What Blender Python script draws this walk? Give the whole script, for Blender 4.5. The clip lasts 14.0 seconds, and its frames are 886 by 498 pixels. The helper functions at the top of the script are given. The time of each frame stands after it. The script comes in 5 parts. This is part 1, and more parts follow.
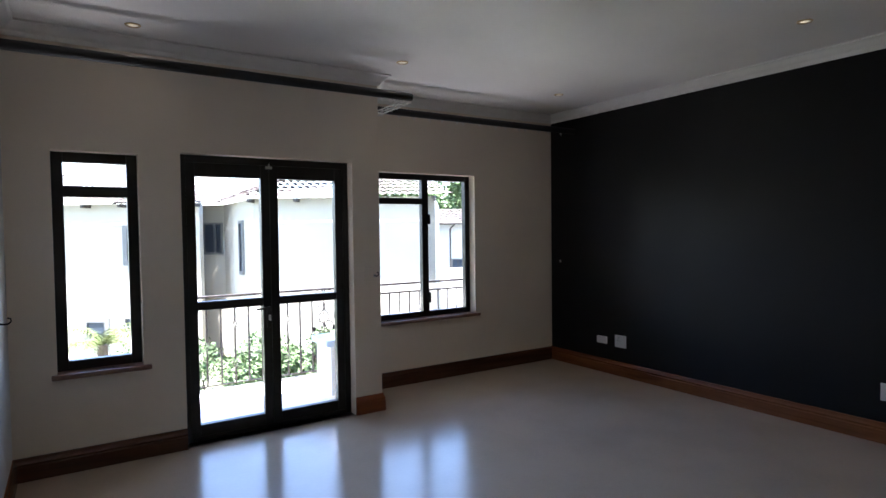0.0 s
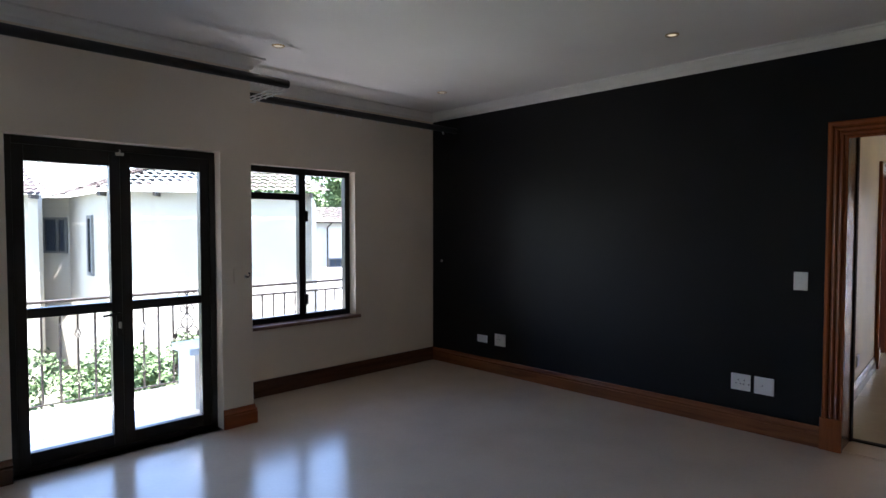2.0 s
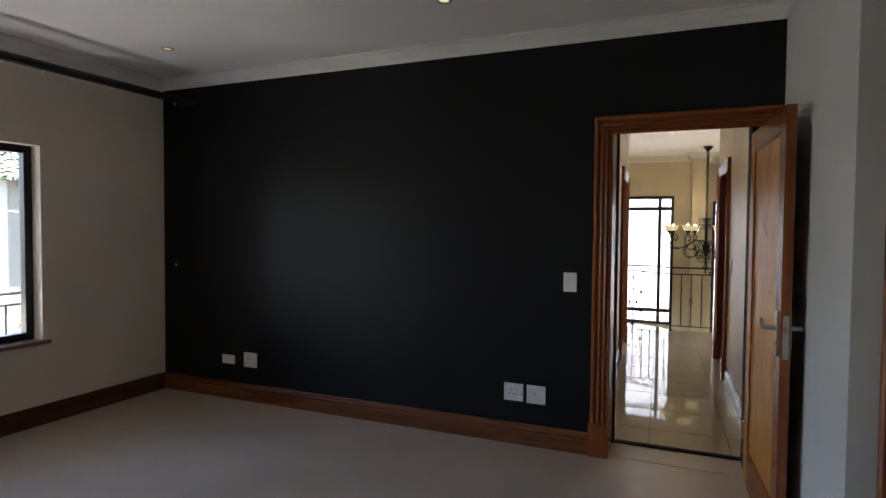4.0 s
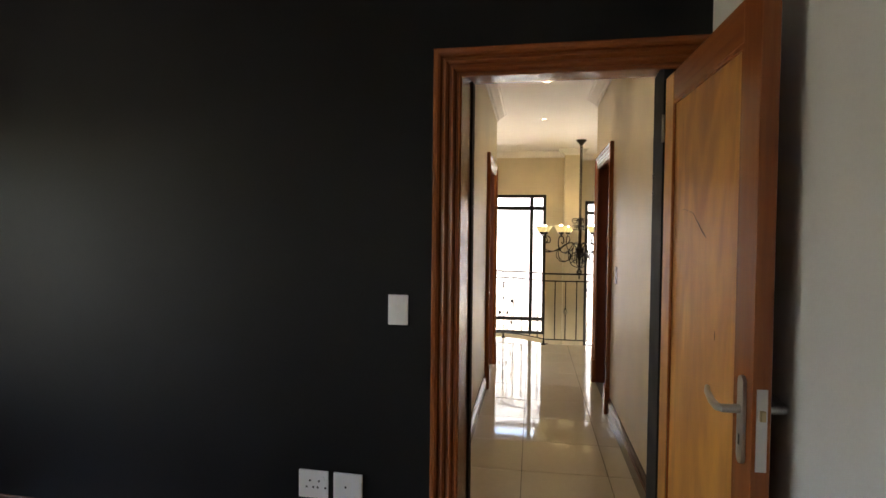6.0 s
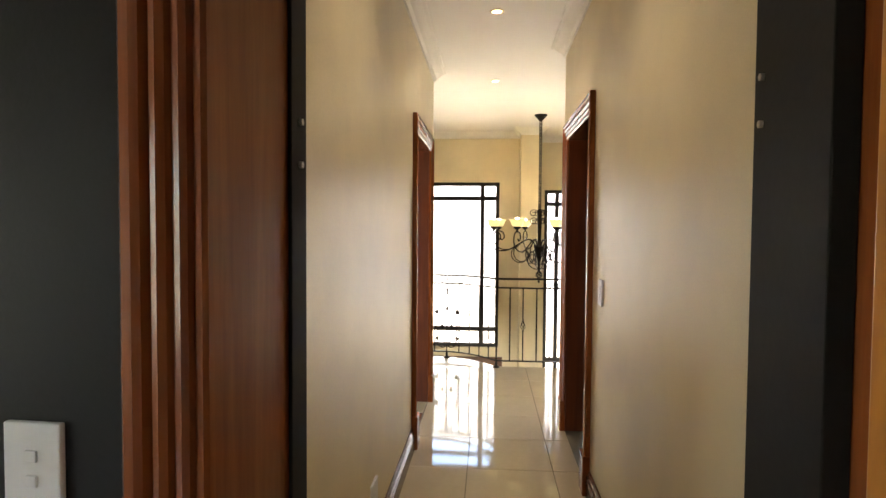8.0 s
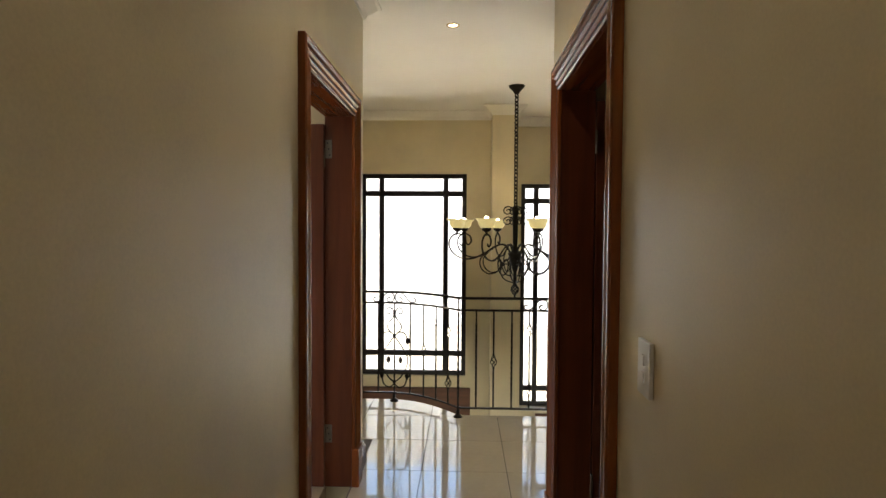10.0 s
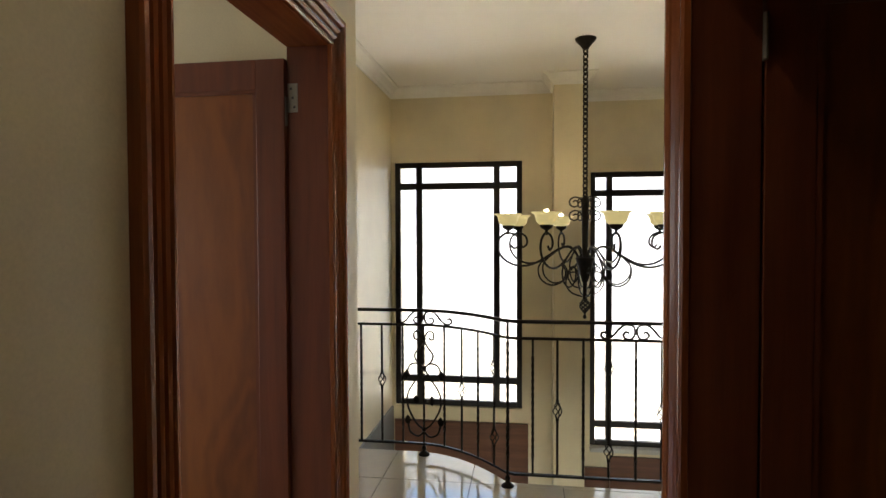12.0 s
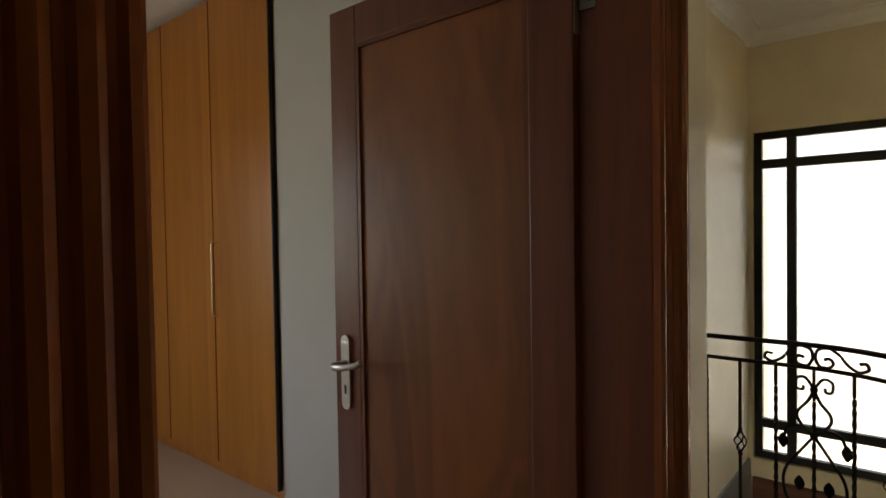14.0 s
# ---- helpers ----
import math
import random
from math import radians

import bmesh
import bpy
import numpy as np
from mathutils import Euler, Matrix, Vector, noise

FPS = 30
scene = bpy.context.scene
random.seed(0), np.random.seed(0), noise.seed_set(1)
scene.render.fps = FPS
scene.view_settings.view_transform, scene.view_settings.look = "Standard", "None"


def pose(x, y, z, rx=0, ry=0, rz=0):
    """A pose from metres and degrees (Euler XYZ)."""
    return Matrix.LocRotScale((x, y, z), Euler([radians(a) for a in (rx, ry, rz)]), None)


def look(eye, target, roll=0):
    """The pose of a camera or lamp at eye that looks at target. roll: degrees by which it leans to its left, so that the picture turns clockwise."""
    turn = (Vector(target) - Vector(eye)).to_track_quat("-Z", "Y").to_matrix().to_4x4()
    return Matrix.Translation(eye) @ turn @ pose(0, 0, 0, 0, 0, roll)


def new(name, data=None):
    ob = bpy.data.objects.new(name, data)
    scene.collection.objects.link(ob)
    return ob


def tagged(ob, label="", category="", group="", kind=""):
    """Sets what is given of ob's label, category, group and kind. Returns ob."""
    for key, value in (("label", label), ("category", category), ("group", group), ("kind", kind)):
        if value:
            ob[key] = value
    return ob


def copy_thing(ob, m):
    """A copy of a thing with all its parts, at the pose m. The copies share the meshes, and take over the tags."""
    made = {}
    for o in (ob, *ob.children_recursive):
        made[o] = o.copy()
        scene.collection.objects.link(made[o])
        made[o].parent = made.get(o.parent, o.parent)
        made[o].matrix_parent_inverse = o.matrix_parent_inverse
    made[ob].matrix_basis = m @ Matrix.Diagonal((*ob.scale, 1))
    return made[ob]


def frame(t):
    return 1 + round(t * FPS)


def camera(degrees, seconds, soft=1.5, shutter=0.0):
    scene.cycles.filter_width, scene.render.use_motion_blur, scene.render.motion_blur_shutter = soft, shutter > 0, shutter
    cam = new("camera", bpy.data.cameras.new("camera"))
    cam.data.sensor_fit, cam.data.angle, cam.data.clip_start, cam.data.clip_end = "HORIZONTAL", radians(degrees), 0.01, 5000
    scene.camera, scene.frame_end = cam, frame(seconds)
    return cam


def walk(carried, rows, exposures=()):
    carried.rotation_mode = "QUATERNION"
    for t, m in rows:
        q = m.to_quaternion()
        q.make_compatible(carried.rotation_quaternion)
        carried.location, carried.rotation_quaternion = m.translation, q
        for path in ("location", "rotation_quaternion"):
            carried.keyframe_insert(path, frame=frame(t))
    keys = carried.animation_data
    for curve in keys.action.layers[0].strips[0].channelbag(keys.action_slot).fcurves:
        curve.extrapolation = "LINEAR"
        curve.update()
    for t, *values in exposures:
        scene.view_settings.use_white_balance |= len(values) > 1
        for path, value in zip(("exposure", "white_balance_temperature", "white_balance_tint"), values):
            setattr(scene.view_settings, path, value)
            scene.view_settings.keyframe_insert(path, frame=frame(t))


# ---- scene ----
cam = camera(74.7, 14.0)
PATH = [
    (0, (-0.181, -0.167, 1.478), (0.905, 1.511, 1.41), -0.7),
    (0.5, (-0.185, -0.147, 1.474), (0.963, 1.489, 1.406), -0.6),
    (1, (-0.193, -0.125, 1.475), (1.05, 1.44, 1.406), -0.3),
    (1.5, (-0.169, -0.097, 1.46), (1.148, 1.408, 1.393), -0.1),
    (2, (-0.101, -0.009, 1.469), (1.311, 1.406, 1.397), -0.0),
    (2.5, (-0.004, 0.09, 1.461), (1.527, 1.374, 1.389), 0.1),
    (3, (0.13, 0.201, 1.447), (1.765, 1.351, 1.378), 0.2),
    (3.5, (0.329, 0.305, 1.429), (2.076, 1.277, 1.371), 0.5),
    (4, (0.625, 0.338, 1.45), (2.462, 1.126, 1.379), 0.5),
    (4.2, (0.77, 0.336, 1.420), (2.633, 1.062, 1.368), 0.8),
    (6.5, (2.466, 0.428, 1.442), (4.433, 0.777, 1.365), 0.4),
    (7, (2.843, 0.434, 1.469), (4.818, 0.742, 1.39), 0.4),
    (7.5, (3.272, 0.415, 1.452), (5.251, 0.688, 1.375), 0.4),
    (8, (3.696, 0.417, 1.437), (5.679, 0.665, 1.361), 0.4),
    (8.2, (3.87, 0.414, 1.428), (5.854, 0.653, 1.358), 0.5),
    (10.5, (5.567, 0.333, 1.438), (7.559, 0.495, 1.366), 0.3),
    (11, (5.88, 0.318, 1.423), (7.871, 0.49, 1.356), 0.2),
    (11.5, (6.167, 0.331, 1.409), (8.152, 0.564, 1.35), 0.1),
    (12, (6.455, 0.351, 1.397), (8.418, 0.728, 1.341), -0.2),
    (12.5, (6.717, 0.353, 1.387), (8.608, 1.003, 1.338), -0.5),
    (13, (6.947, 0.469, 1.387), (8.723, 1.388, 1.325), -0.4),
    (13.5, (7.145, 0.581, 1.378), (8.784, 1.725, 1.328), -0.7),
    (14, (7.301, 0.673, 1.374), (8.769, 2.03, 1.326), -0.9),
]
# seconds, stops, white balance and tint: the clip's camera opens up in the dark and warms towards the passage
EXPOSURES = [(0.0, 3.92, 5900, 20), (2.5, 3.84, 5950, 20), (4.2, 4.08, 6300, 20), (6.5, 4.8, 7300, 18), (7.0, 5.05, 7300, 18), (8.2, 5.0, 7150, 15), (10.5, 3.75, 6800, 12), (12.0, 3.78, 6600, 12), (13.0, 3.22, 6750, 12), (14.0, 2.92, 7150, 12)]
walk(cam, [(t, look(eye, target, roll)) for t, eye, target, roll in PATH], EXPOSURES)

# ---- world, sun and lamps ----
SUN_EL, SUN_AZ = 78.0, 222.0
world = bpy.data.worlds.new("sky")
scene.world = world
world.use_nodes = True
wn = world.node_tree
sky = wn.nodes.new("ShaderNodeTexSky")
sky.sky_type = "NISHITA"
sky.sun_disc = False
sky.sun_elevation = radians(SUN_EL)
sky.sun_rotation = radians(SUN_AZ)
wn.nodes["Background"].inputs["Strength"].default_value = 0.11
wn.links.new(sky.outputs["Color"], wn.nodes["Background"].inputs["Color"])
sun = new("sun", bpy.data.lights.new("sun", "SUN"))
sun.data.energy, sun.data.angle, sun.data.color = 5.0, radians(0.53), (1.0, 0.96, 0.9)
_az, _el = radians(SUN_AZ), radians(SUN_EL)
sun.matrix_world = look((6, 2, 20), (6 - math.sin(_az), 2 - math.cos(_az), 20 - math.tan(_el)))

PIVOT, SKEW = Vector((4.5, 0.4, 0.0)), radians(2.7)   # the passage runs slightly off square to the bedroom
PASSAGE = Matrix.Translation(PIVOT) @ Matrix.Rotation(SKEW, 4, "Z") @ Matrix.Translation(-PIVOT)
BED_LAMPS = ((0.186, 3.785), (1.95, 3.65), (3.715, 3.83), (3.645, 1.64))
HALL_LAMPS = ((5.65, 0.415), (7.38, 0.412), (9.11, 0.405))


def downlight_lamp(x, y, z, watts):
    lamp = new("downlight_lamp", bpy.data.lights.new("downlight_lamp", "SPOT"))
    lamp.data.energy, lamp.data.color = watts, (1.0, 0.86, 0.66)
    lamp.data.spot_size, lamp.data.spot_blend, lamp.data.shadow_soft_size = radians(130), 0.8, 0.02
    lamp.location = (x, y, z)


for lx, ly in BED_LAMPS:
    downlight_lamp(lx, ly, 2.722 - 0.012, 0.04)
for lx, ly in HALL_LAMPS:
    downlight_lamp(lx, ly, 2.78 - 0.012, 0.55)

# added area lamps in place of daylight; the first at an assumed, unseen window beyond the passage
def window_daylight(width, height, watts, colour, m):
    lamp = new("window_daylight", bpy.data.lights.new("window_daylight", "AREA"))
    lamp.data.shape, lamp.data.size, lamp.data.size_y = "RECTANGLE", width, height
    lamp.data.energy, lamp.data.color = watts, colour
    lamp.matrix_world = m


window_daylight(1.5, 1.4, 2.0, (1.0, 0.97, 0.92), PASSAGE @ look((6.5, 5.27, 1.35), (6.5, 3.0, 1.35)))
# added lamps below two bedroom sills, aimed up to boost balcony and garden bounce
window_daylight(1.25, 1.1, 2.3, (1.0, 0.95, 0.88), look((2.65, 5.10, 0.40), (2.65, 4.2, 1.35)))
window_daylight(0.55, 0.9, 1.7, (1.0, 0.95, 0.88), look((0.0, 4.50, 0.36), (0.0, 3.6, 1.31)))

# ---- materials ----
def mat(name, base, rough=0.6, metal=0.0, var=0.12, scale=6.0, fine=60.0, bump=0.1, spec=0.5, dirt=None, stretch=(1, 1, 1)):
    m = bpy.data.materials.new(name)
    m.use_nodes = True
    nt = m.node_tree
    b = nt.nodes["Principled BSDF"]
    b.inputs["Roughness"].default_value = rough
    b.inputs["Metallic"].default_value = metal
    b.inputs["Specular IOR Level"].default_value = spec
    tc = nt.nodes.new("ShaderNodeTexCoord")
    mp = nt.nodes.new("ShaderNodeMapping")
    mp.inputs["Scale"].default_value = stretch
    nt.links.new(tc.outputs["Object"], mp.inputs["Vector"])
    n1 = nt.nodes.new("ShaderNodeTexNoise")
    n1.inputs["Scale"].default_value = scale
    n1.inputs["Detail"].default_value = 5
    n2 = nt.nodes.new("ShaderNodeTexNoise")
    n2.inputs["Scale"].default_value = fine
    n2.inputs["Detail"].default_value = 4
    for n in (n1, n2):
        nt.links.new(mp.outputs["Vector"], n.inputs["Vector"])
    ramp = nt.nodes.new("ShaderNodeValToRGB")
    dark = dirt or tuple(c * (1 - 2.2 * var) for c in base)
    lite = tuple(min(1, c * (1 + var)) for c in base)
    ramp.color_ramp.elements[0].position, ramp.color_ramp.elements[0].color = 0.25, (*dark, 1)
    ramp.color_ramp.elements[1].position, ramp.color_ramp.elements[1].color = 0.62, (*lite, 1)
    add = nt.nodes.new("ShaderNodeMath")
    add.operation = "MULTIPLY_ADD"
    add.inputs[1].default_value = 0.3
    nt.links.new(n2.outputs["Fac"], add.inputs[0])
    nt.links.new(n1.outputs["Fac"], add.inputs[2])
    sub = nt.nodes.new("ShaderNodeMath")
    sub.operation = "SUBTRACT"
    sub.inputs[1].default_value = 0.15
    nt.links.new(add.outputs[0], sub.inputs[0])
    nt.links.new(sub.outputs[0], ramp.inputs["Fac"])
    nt.links.new(ramp.outputs["Color"], b.inputs["Base Color"])
    rr = nt.nodes.new("ShaderNodeMapRange")
    rr.inputs["To Min"].default_value = max(0.02, rough * 0.8)
    rr.inputs["To Max"].default_value = min(1, rough * 1.2)
    nt.links.new(n1.outputs["Fac"], rr.inputs["Value"])
    nt.links.new(rr.outputs["Result"], b.inputs["Roughness"])
    if bump:
        bp = nt.nodes.new("ShaderNodeBump")
        bp.inputs["Strength"].default_value = bump
        bp.inputs["Distance"].default_value = 0.004
        nt.links.new(n2.outputs["Fac"], bp.inputs["Height"])
        nt.links.new(bp.outputs["Normal"], b.inputs["Normal"])
    return m


def wood(name, light, dark, rough=0.35, along="z", scale=1.0):
    """Varnished wood: long grain streaks, broad figure and fine pores."""
    m = bpy.data.materials.new(name)
    m.use_nodes = True
    nt = m.node_tree
    b = nt.nodes["Principled BSDF"]
    tc = nt.nodes.new("ShaderNodeTexCoord")
    info = nt.nodes.new("ShaderNodeObjectInfo")
    vadd = nt.nodes.new("ShaderNodeVectorMath")
    vadd.operation = "ADD"
    sc = nt.nodes.new("ShaderNodeVectorMath")
    sc.operation = "SCALE"
    sc.inputs["Scale"].default_value = 7.0
    comb = nt.nodes.new("ShaderNodeCombineXYZ")
    for k in range(3):
        nt.links.new(info.outputs["Random"], comb.inputs[k])
    nt.links.new(comb.outputs[0], sc.inputs[0])
    nt.links.new(tc.outputs["Object"], vadd.inputs[0])
    nt.links.new(sc.outputs[0], vadd.inputs[1])
    mp = nt.nodes.new("ShaderNodeMapping")
    s = {"x": (0.8, 14, 14), "y": (14, 0.8, 14), "z": (14, 14, 0.8), "figured": (5, 5, 1.1)}[along]
    mp.inputs["Scale"].default_value = tuple(k * scale for k in s)
    nt.links.new(vadd.outputs[0], mp.inputs["Vector"])
    n1 = nt.nodes.new("ShaderNodeTexNoise")
    n1.inputs["Scale"].default_value = 0.9
    n1.inputs["Detail"].default_value = 4
    n1.inputs["Distortion"].default_value = 1.0 if along == "figured" else 1.4
    n2 = nt.nodes.new("ShaderNodeTexNoise")
    n2.inputs["Scale"].default_value = 9.0
    n2.inputs["Detail"].default_value = 6
    n2.inputs["Roughness"].default_value = 0.7
    for n in (n1, n2):
        nt.links.new(mp.outputs["Vector"], n.inputs["Vector"])
    mix = nt.nodes.new("ShaderNodeMath")
    mix.operation = "MULTIPLY_ADD"
    mix.inputs[1].default_value = 0.45
    nt.links.new(n2.outputs["Fac"], mix.inputs[0])
    nt.links.new(n1.outputs["Fac"], mix.inputs[2])
    ramp = nt.nodes.new("ShaderNodeValToRGB")
    ramp.color_ramp.elements[0].position, ramp.color_ramp.elements[0].color = 0.45, (*dark, 1)
    ramp.color_ramp.elements[1].position, ramp.color_ramp.elements[1].color = 0.95, (*light, 1)
    figure = mix.outputs[0]
    if along == "figured":      # growth-ring lines that wander like flat-sawn veneer
        ring = nt.nodes.new("ShaderNodeMath")
        ring.operation = "MULTIPLY"
        ring.inputs[1].default_value = 55.0
        nt.links.new(n1.outputs["Fac"], ring.inputs[0])
        wave = nt.nodes.new("ShaderNodeMath")
        wave.operation = "SINE"
        nt.links.new(ring.outputs[0], wave.inputs[0])
        lines = nt.nodes.new("ShaderNodeMath")
        lines.operation = "MULTIPLY_ADD"
        lines.inputs[1].default_value = 0.085
        nt.links.new(wave.outputs[0], lines.inputs[0])
        nt.links.new(mix.outputs[0], lines.inputs[2])
        figure = lines.outputs[0]
    nt.links.new(figure, ramp.inputs["Fac"])
    nt.links.new(ramp.outputs["Color"], b.inputs["Base Color"])
    b.inputs["Roughness"].default_value = rough
    b.inputs["Specular IOR Level"].default_value = 0.45
    bp = nt.nodes.new("ShaderNodeBump")
    bp.inputs["Strength"].default_value = 0.08
    bp.inputs["Distance"].default_value = 0.002
    nt.links.new(n2.outputs["Fac"], bp.inputs["Height"])
    nt.links.new(bp.outputs["Normal"], b.inputs["Normal"])
    return m


def glass_mat():
    m = bpy.data.materials.new("window_glass")
    m.use_nodes = True
    nt = m.node_tree
    nt.nodes.remove(nt.nodes["Principled BSDF"])
    out = nt.nodes["Material Output"]
    tr, gl, mx, fr = (nt.nodes.new("ShaderNode" + k) for k in ("BsdfTransparent", "BsdfGlossy", "MixShader", "Fresnel"))
    tr.inputs["Color"].default_value = (0.96, 0.98, 0.97, 1)
    gl.inputs["Roughness"].default_value = 0.02
    fr.inputs["IOR"].default_value = 1.35
    nt.links.new(fr.outputs[0], mx.inputs[0])
    nt.links.new(tr.outputs[0], mx.inputs[1])
    nt.links.new(gl.outputs[0], mx.inputs[2])
    nt.links.new(mx.outputs[0], out.inputs["Surface"])
    return m


def glow(name, colour, strength, base=(0.9, 0.85, 0.7)):
    m = mat(name, base, 0.5, var=0.03, bump=0)
    b = m.node_tree.nodes["Principled BSDF"]
    b.inputs["Emission Color"].default_value = (*colour, 1)
    b.inputs["Emission Strength"].default_value = strength
    return m


M_WALL = mat("beige_wall_paint", (0.78, 0.685, 0.56), 0.75, var=0.03, scale=1.3, fine=140, bump=0.12)
M_CREAM = mat("cream_wall_paint", (0.72, 0.63, 0.44), 0.42, var=0.07, scale=1.6, fine=160, bump=0.05)
M_WHITEWALL = mat("pale_grey_wall_paint", (0.62, 0.61, 0.58), 0.7, var=0.03, scale=1.5, fine=140, bump=0.1)
M_BLACK = mat("black_wall_paint", (0.0075, 0.0076, 0.0085), 0.5, var=0.2, scale=1.1, fine=90, bump=0.12, spec=0.25)
M_CEIL = mat("white_ceiling_paint", (0.88, 0.86, 0.83), 0.85, var=0.02, scale=1.2, fine=100, bump=0.05)
M_CORNICE = mat("white_plaster_cornice", (0.84, 0.82, 0.78), 0.7, var=0.02, bump=0.03)
M_FLOOR = mat("cream_screed_floor", (0.60, 0.485, 0.365), 0.19, var=0.035, scale=2.2, fine=45, bump=0.015, spec=0.6)
M_TILE = mat("polished_cream_tile", (0.58, 0.52, 0.40), 0.05, var=0.04, scale=2.5, fine=30, bump=0.0, spec=0.42)
M_GROUT = mat("grey_grout", (0.16, 0.145, 0.12), 0.8, var=0.1)
M_CASE = wood("varnished_meranti_upright", (0.31, 0.092, 0.025), (0.185, 0.047, 0.014), 0.27, "z")
M_CASEX = wood("varnished_meranti_along_x", (0.31, 0.092, 0.025), (0.185, 0.047, 0.014), 0.27, "x")
M_CASEY = wood("varnished_meranti_along_y", (0.31, 0.092, 0.025), (0.185, 0.047, 0.014), 0.27, "y")
M_PANEL = wood("orange_veneer_panel", (0.68, 0.30, 0.058), (0.33, 0.105, 0.018), 0.36, "figured", 0.5)
M_PANEL2 = wood("red_brown_veneer_panel", (0.27, 0.082, 0.015), (0.13, 0.033, 0.008), 0.36, "figured", 0.55)
M_STILE2 = wood("dark_red_timber", (0.19, 0.050, 0.018), (0.105, 0.025, 0.010), 0.35, "z")
# boards along x get about half the base colour of boards along y
M_SKIRTX = wood("dark_skirting_along_x", (0.12, 0.047, 0.022), (0.05, 0.018, 0.009), 0.27, "x")
M_SKIRTY = wood("mid_brown_skirting_along_y", (0.25, 0.09, 0.031), (0.11, 0.035, 0.013), 0.27, "y")
M_WARDROBE = wood("honey_veneer_wardrobe", (0.58, 0.225, 0.036), (0.42, 0.145, 0.021), 0.3, "z", 0.6)
M_BRONZE = mat("dark_bronze_aluminium", (0.014, 0.012, 0.011), 0.4, 0.3, var=0.15, bump=0.03)
M_IRON = mat("black_wrought_iron", (0.018, 0.013, 0.011), 0.45, 0.5, var=0.3, scale=30, fine=200, bump=0.25)
M_ROD = mat("matt_black_wood_pole", (0.012, 0.011, 0.011), 0.5, var=0.2, bump=0.05)
M_PLASTIC = mat("white_plastic", (0.78, 0.78, 0.78), 0.35, var=0.02, bump=0)
M_HOLE = mat("dark_socket_hole", (0.03, 0.03, 0.03), 0.6, var=0.1, bump=0)
M_STEEL = mat("brushed_steel", (0.56, 0.54, 0.51), 0.3, 0.9, var=0.06, fine=200, bump=0.03)
M_DULL = mat("dull_worn_steel", (0.27, 0.25, 0.21), 0.5, 0.5, var=0.15, fine=150, bump=0.05)
M_BRASS = mat("dull_brass_ring", (0.5, 0.37, 0.2), 0.35, 0.9, var=0.1, bump=0)
M_SILL = mat("red_brown_sill_tile", (0.22, 0.12, 0.085), 0.3, var=0.1, scale=9, bump=0.05)
M_GLASS = glass_mat()
M_CUP = glow("alabaster_glass_shade", (1.0, 0.84, 0.38), 0.034, (0.46, 0.38, 0.15))
_b = M_CUP.node_tree.nodes["Principled BSDF"]
_b.inputs["Subsurface Weight"].default_value = 0.6
_b.inputs["Subsurface Radius"].default_value = (0.03, 0.025, 0.015)
M_BULB = glow("downlight_bulb", (1.0, 0.86, 0.6), 1.2)
M_CANDLE = glow("lit_chandelier_bulb", (1.0, 0.84, 0.58), 4.2)
M_BULB_DIM = glow("dim_downlight_bulb", (1.0, 0.82, 0.5), 0.05)
M_LATTICE = mat("white_curtain_glider", (0.75, 0.75, 0.73), 0.4, var=0.03, bump=0)
M_GATE = mat("black_steel_gate_frame", (0.010, 0.009, 0.009), 0.7, 0.0, var=0.2, bump=0.08, spec=0.2)
M_RENDER = mat("cream_exterior_render", (0.38, 0.345, 0.285), 0.85, var=0.05, scale=0.8, fine=50, bump=0.3)
M_RENDER2 = mat("white_exterior_render", (0.55, 0.53, 0.50), 0.85, var=0.05, scale=0.8, fine=50, bump=0.3)
M_ROOF = mat("weathered_terracotta_tile", (0.045, 0.031, 0.025), 0.8, var=0.25, scale=3.0, fine=25, bump=0.3)
M_EAVE = mat("grey_timber_eave", (0.05, 0.04, 0.033), 0.7, var=0.15)
M_SURROUND = mat("grey_window_surround", (0.13, 0.127, 0.12), 0.8, var=0.06)
M_DARKGLASS = mat("dark_far_window_glass", (0.03, 0.04, 0.055), 0.1, var=0.1, bump=0)
M_BALC = mat("pale_balcony_tile", (0.74, 0.71, 0.67), 0.5, var=0.06, scale=4, bump=0.1)
# white render dimmed in its colour so the stair windows glare less
M_SHADED = mat("dimmed_house_render", (0.42, 0.405, 0.385), 0.85, var=0.06, scale=0.7, fine=50, bump=0.3)
# added yard's colour, kept pale to throw light up to the landing ceiling
M_YARD = mat("yard_bounce_paving", (0.50, 0.47, 0.42), 0.8, var=0.12, scale=1.5, fine=40, bump=0.2)
M_GREYTOP = mat("blue_grey_coping", (0.36, 0.42, 0.50), 0.5, var=0.06)
M_LEAF = mat("shrub_leaf", (0.085, 0.125, 0.055), 0.75, var=0.3, scale=3, bump=0, spec=0.12)
M_LEAF2 = mat("palm_leaf", (0.10, 0.12, 0.042), 0.75, var=0.3, scale=3, bump=0, spec=0.12)
M_FLOWER = mat("white_flower", (0.5, 0.5, 0.46), 0.7, var=0.03, bump=0, spec=0.2)
M_BARK = mat("tree_bark", (0.12, 0.085, 0.06), 0.9, var=0.25, scale=8, bump=0.6)
M_GROUND = mat("garden_ground", (0.07, 0.075, 0.04), 0.95, var=0.3, scale=0.6, bump=0.4)
M_STAIRWOOD = wood("dark_stair_timber", (0.17, 0.07, 0.035), (0.085, 0.032, 0.017), 0.3, "y")
M_GREYSTRIP = mat("grey_stair_strip", (0.23, 0.225, 0.21), 0.4, var=0.1, scale=5)

# ---- builders ----
BASE = {}


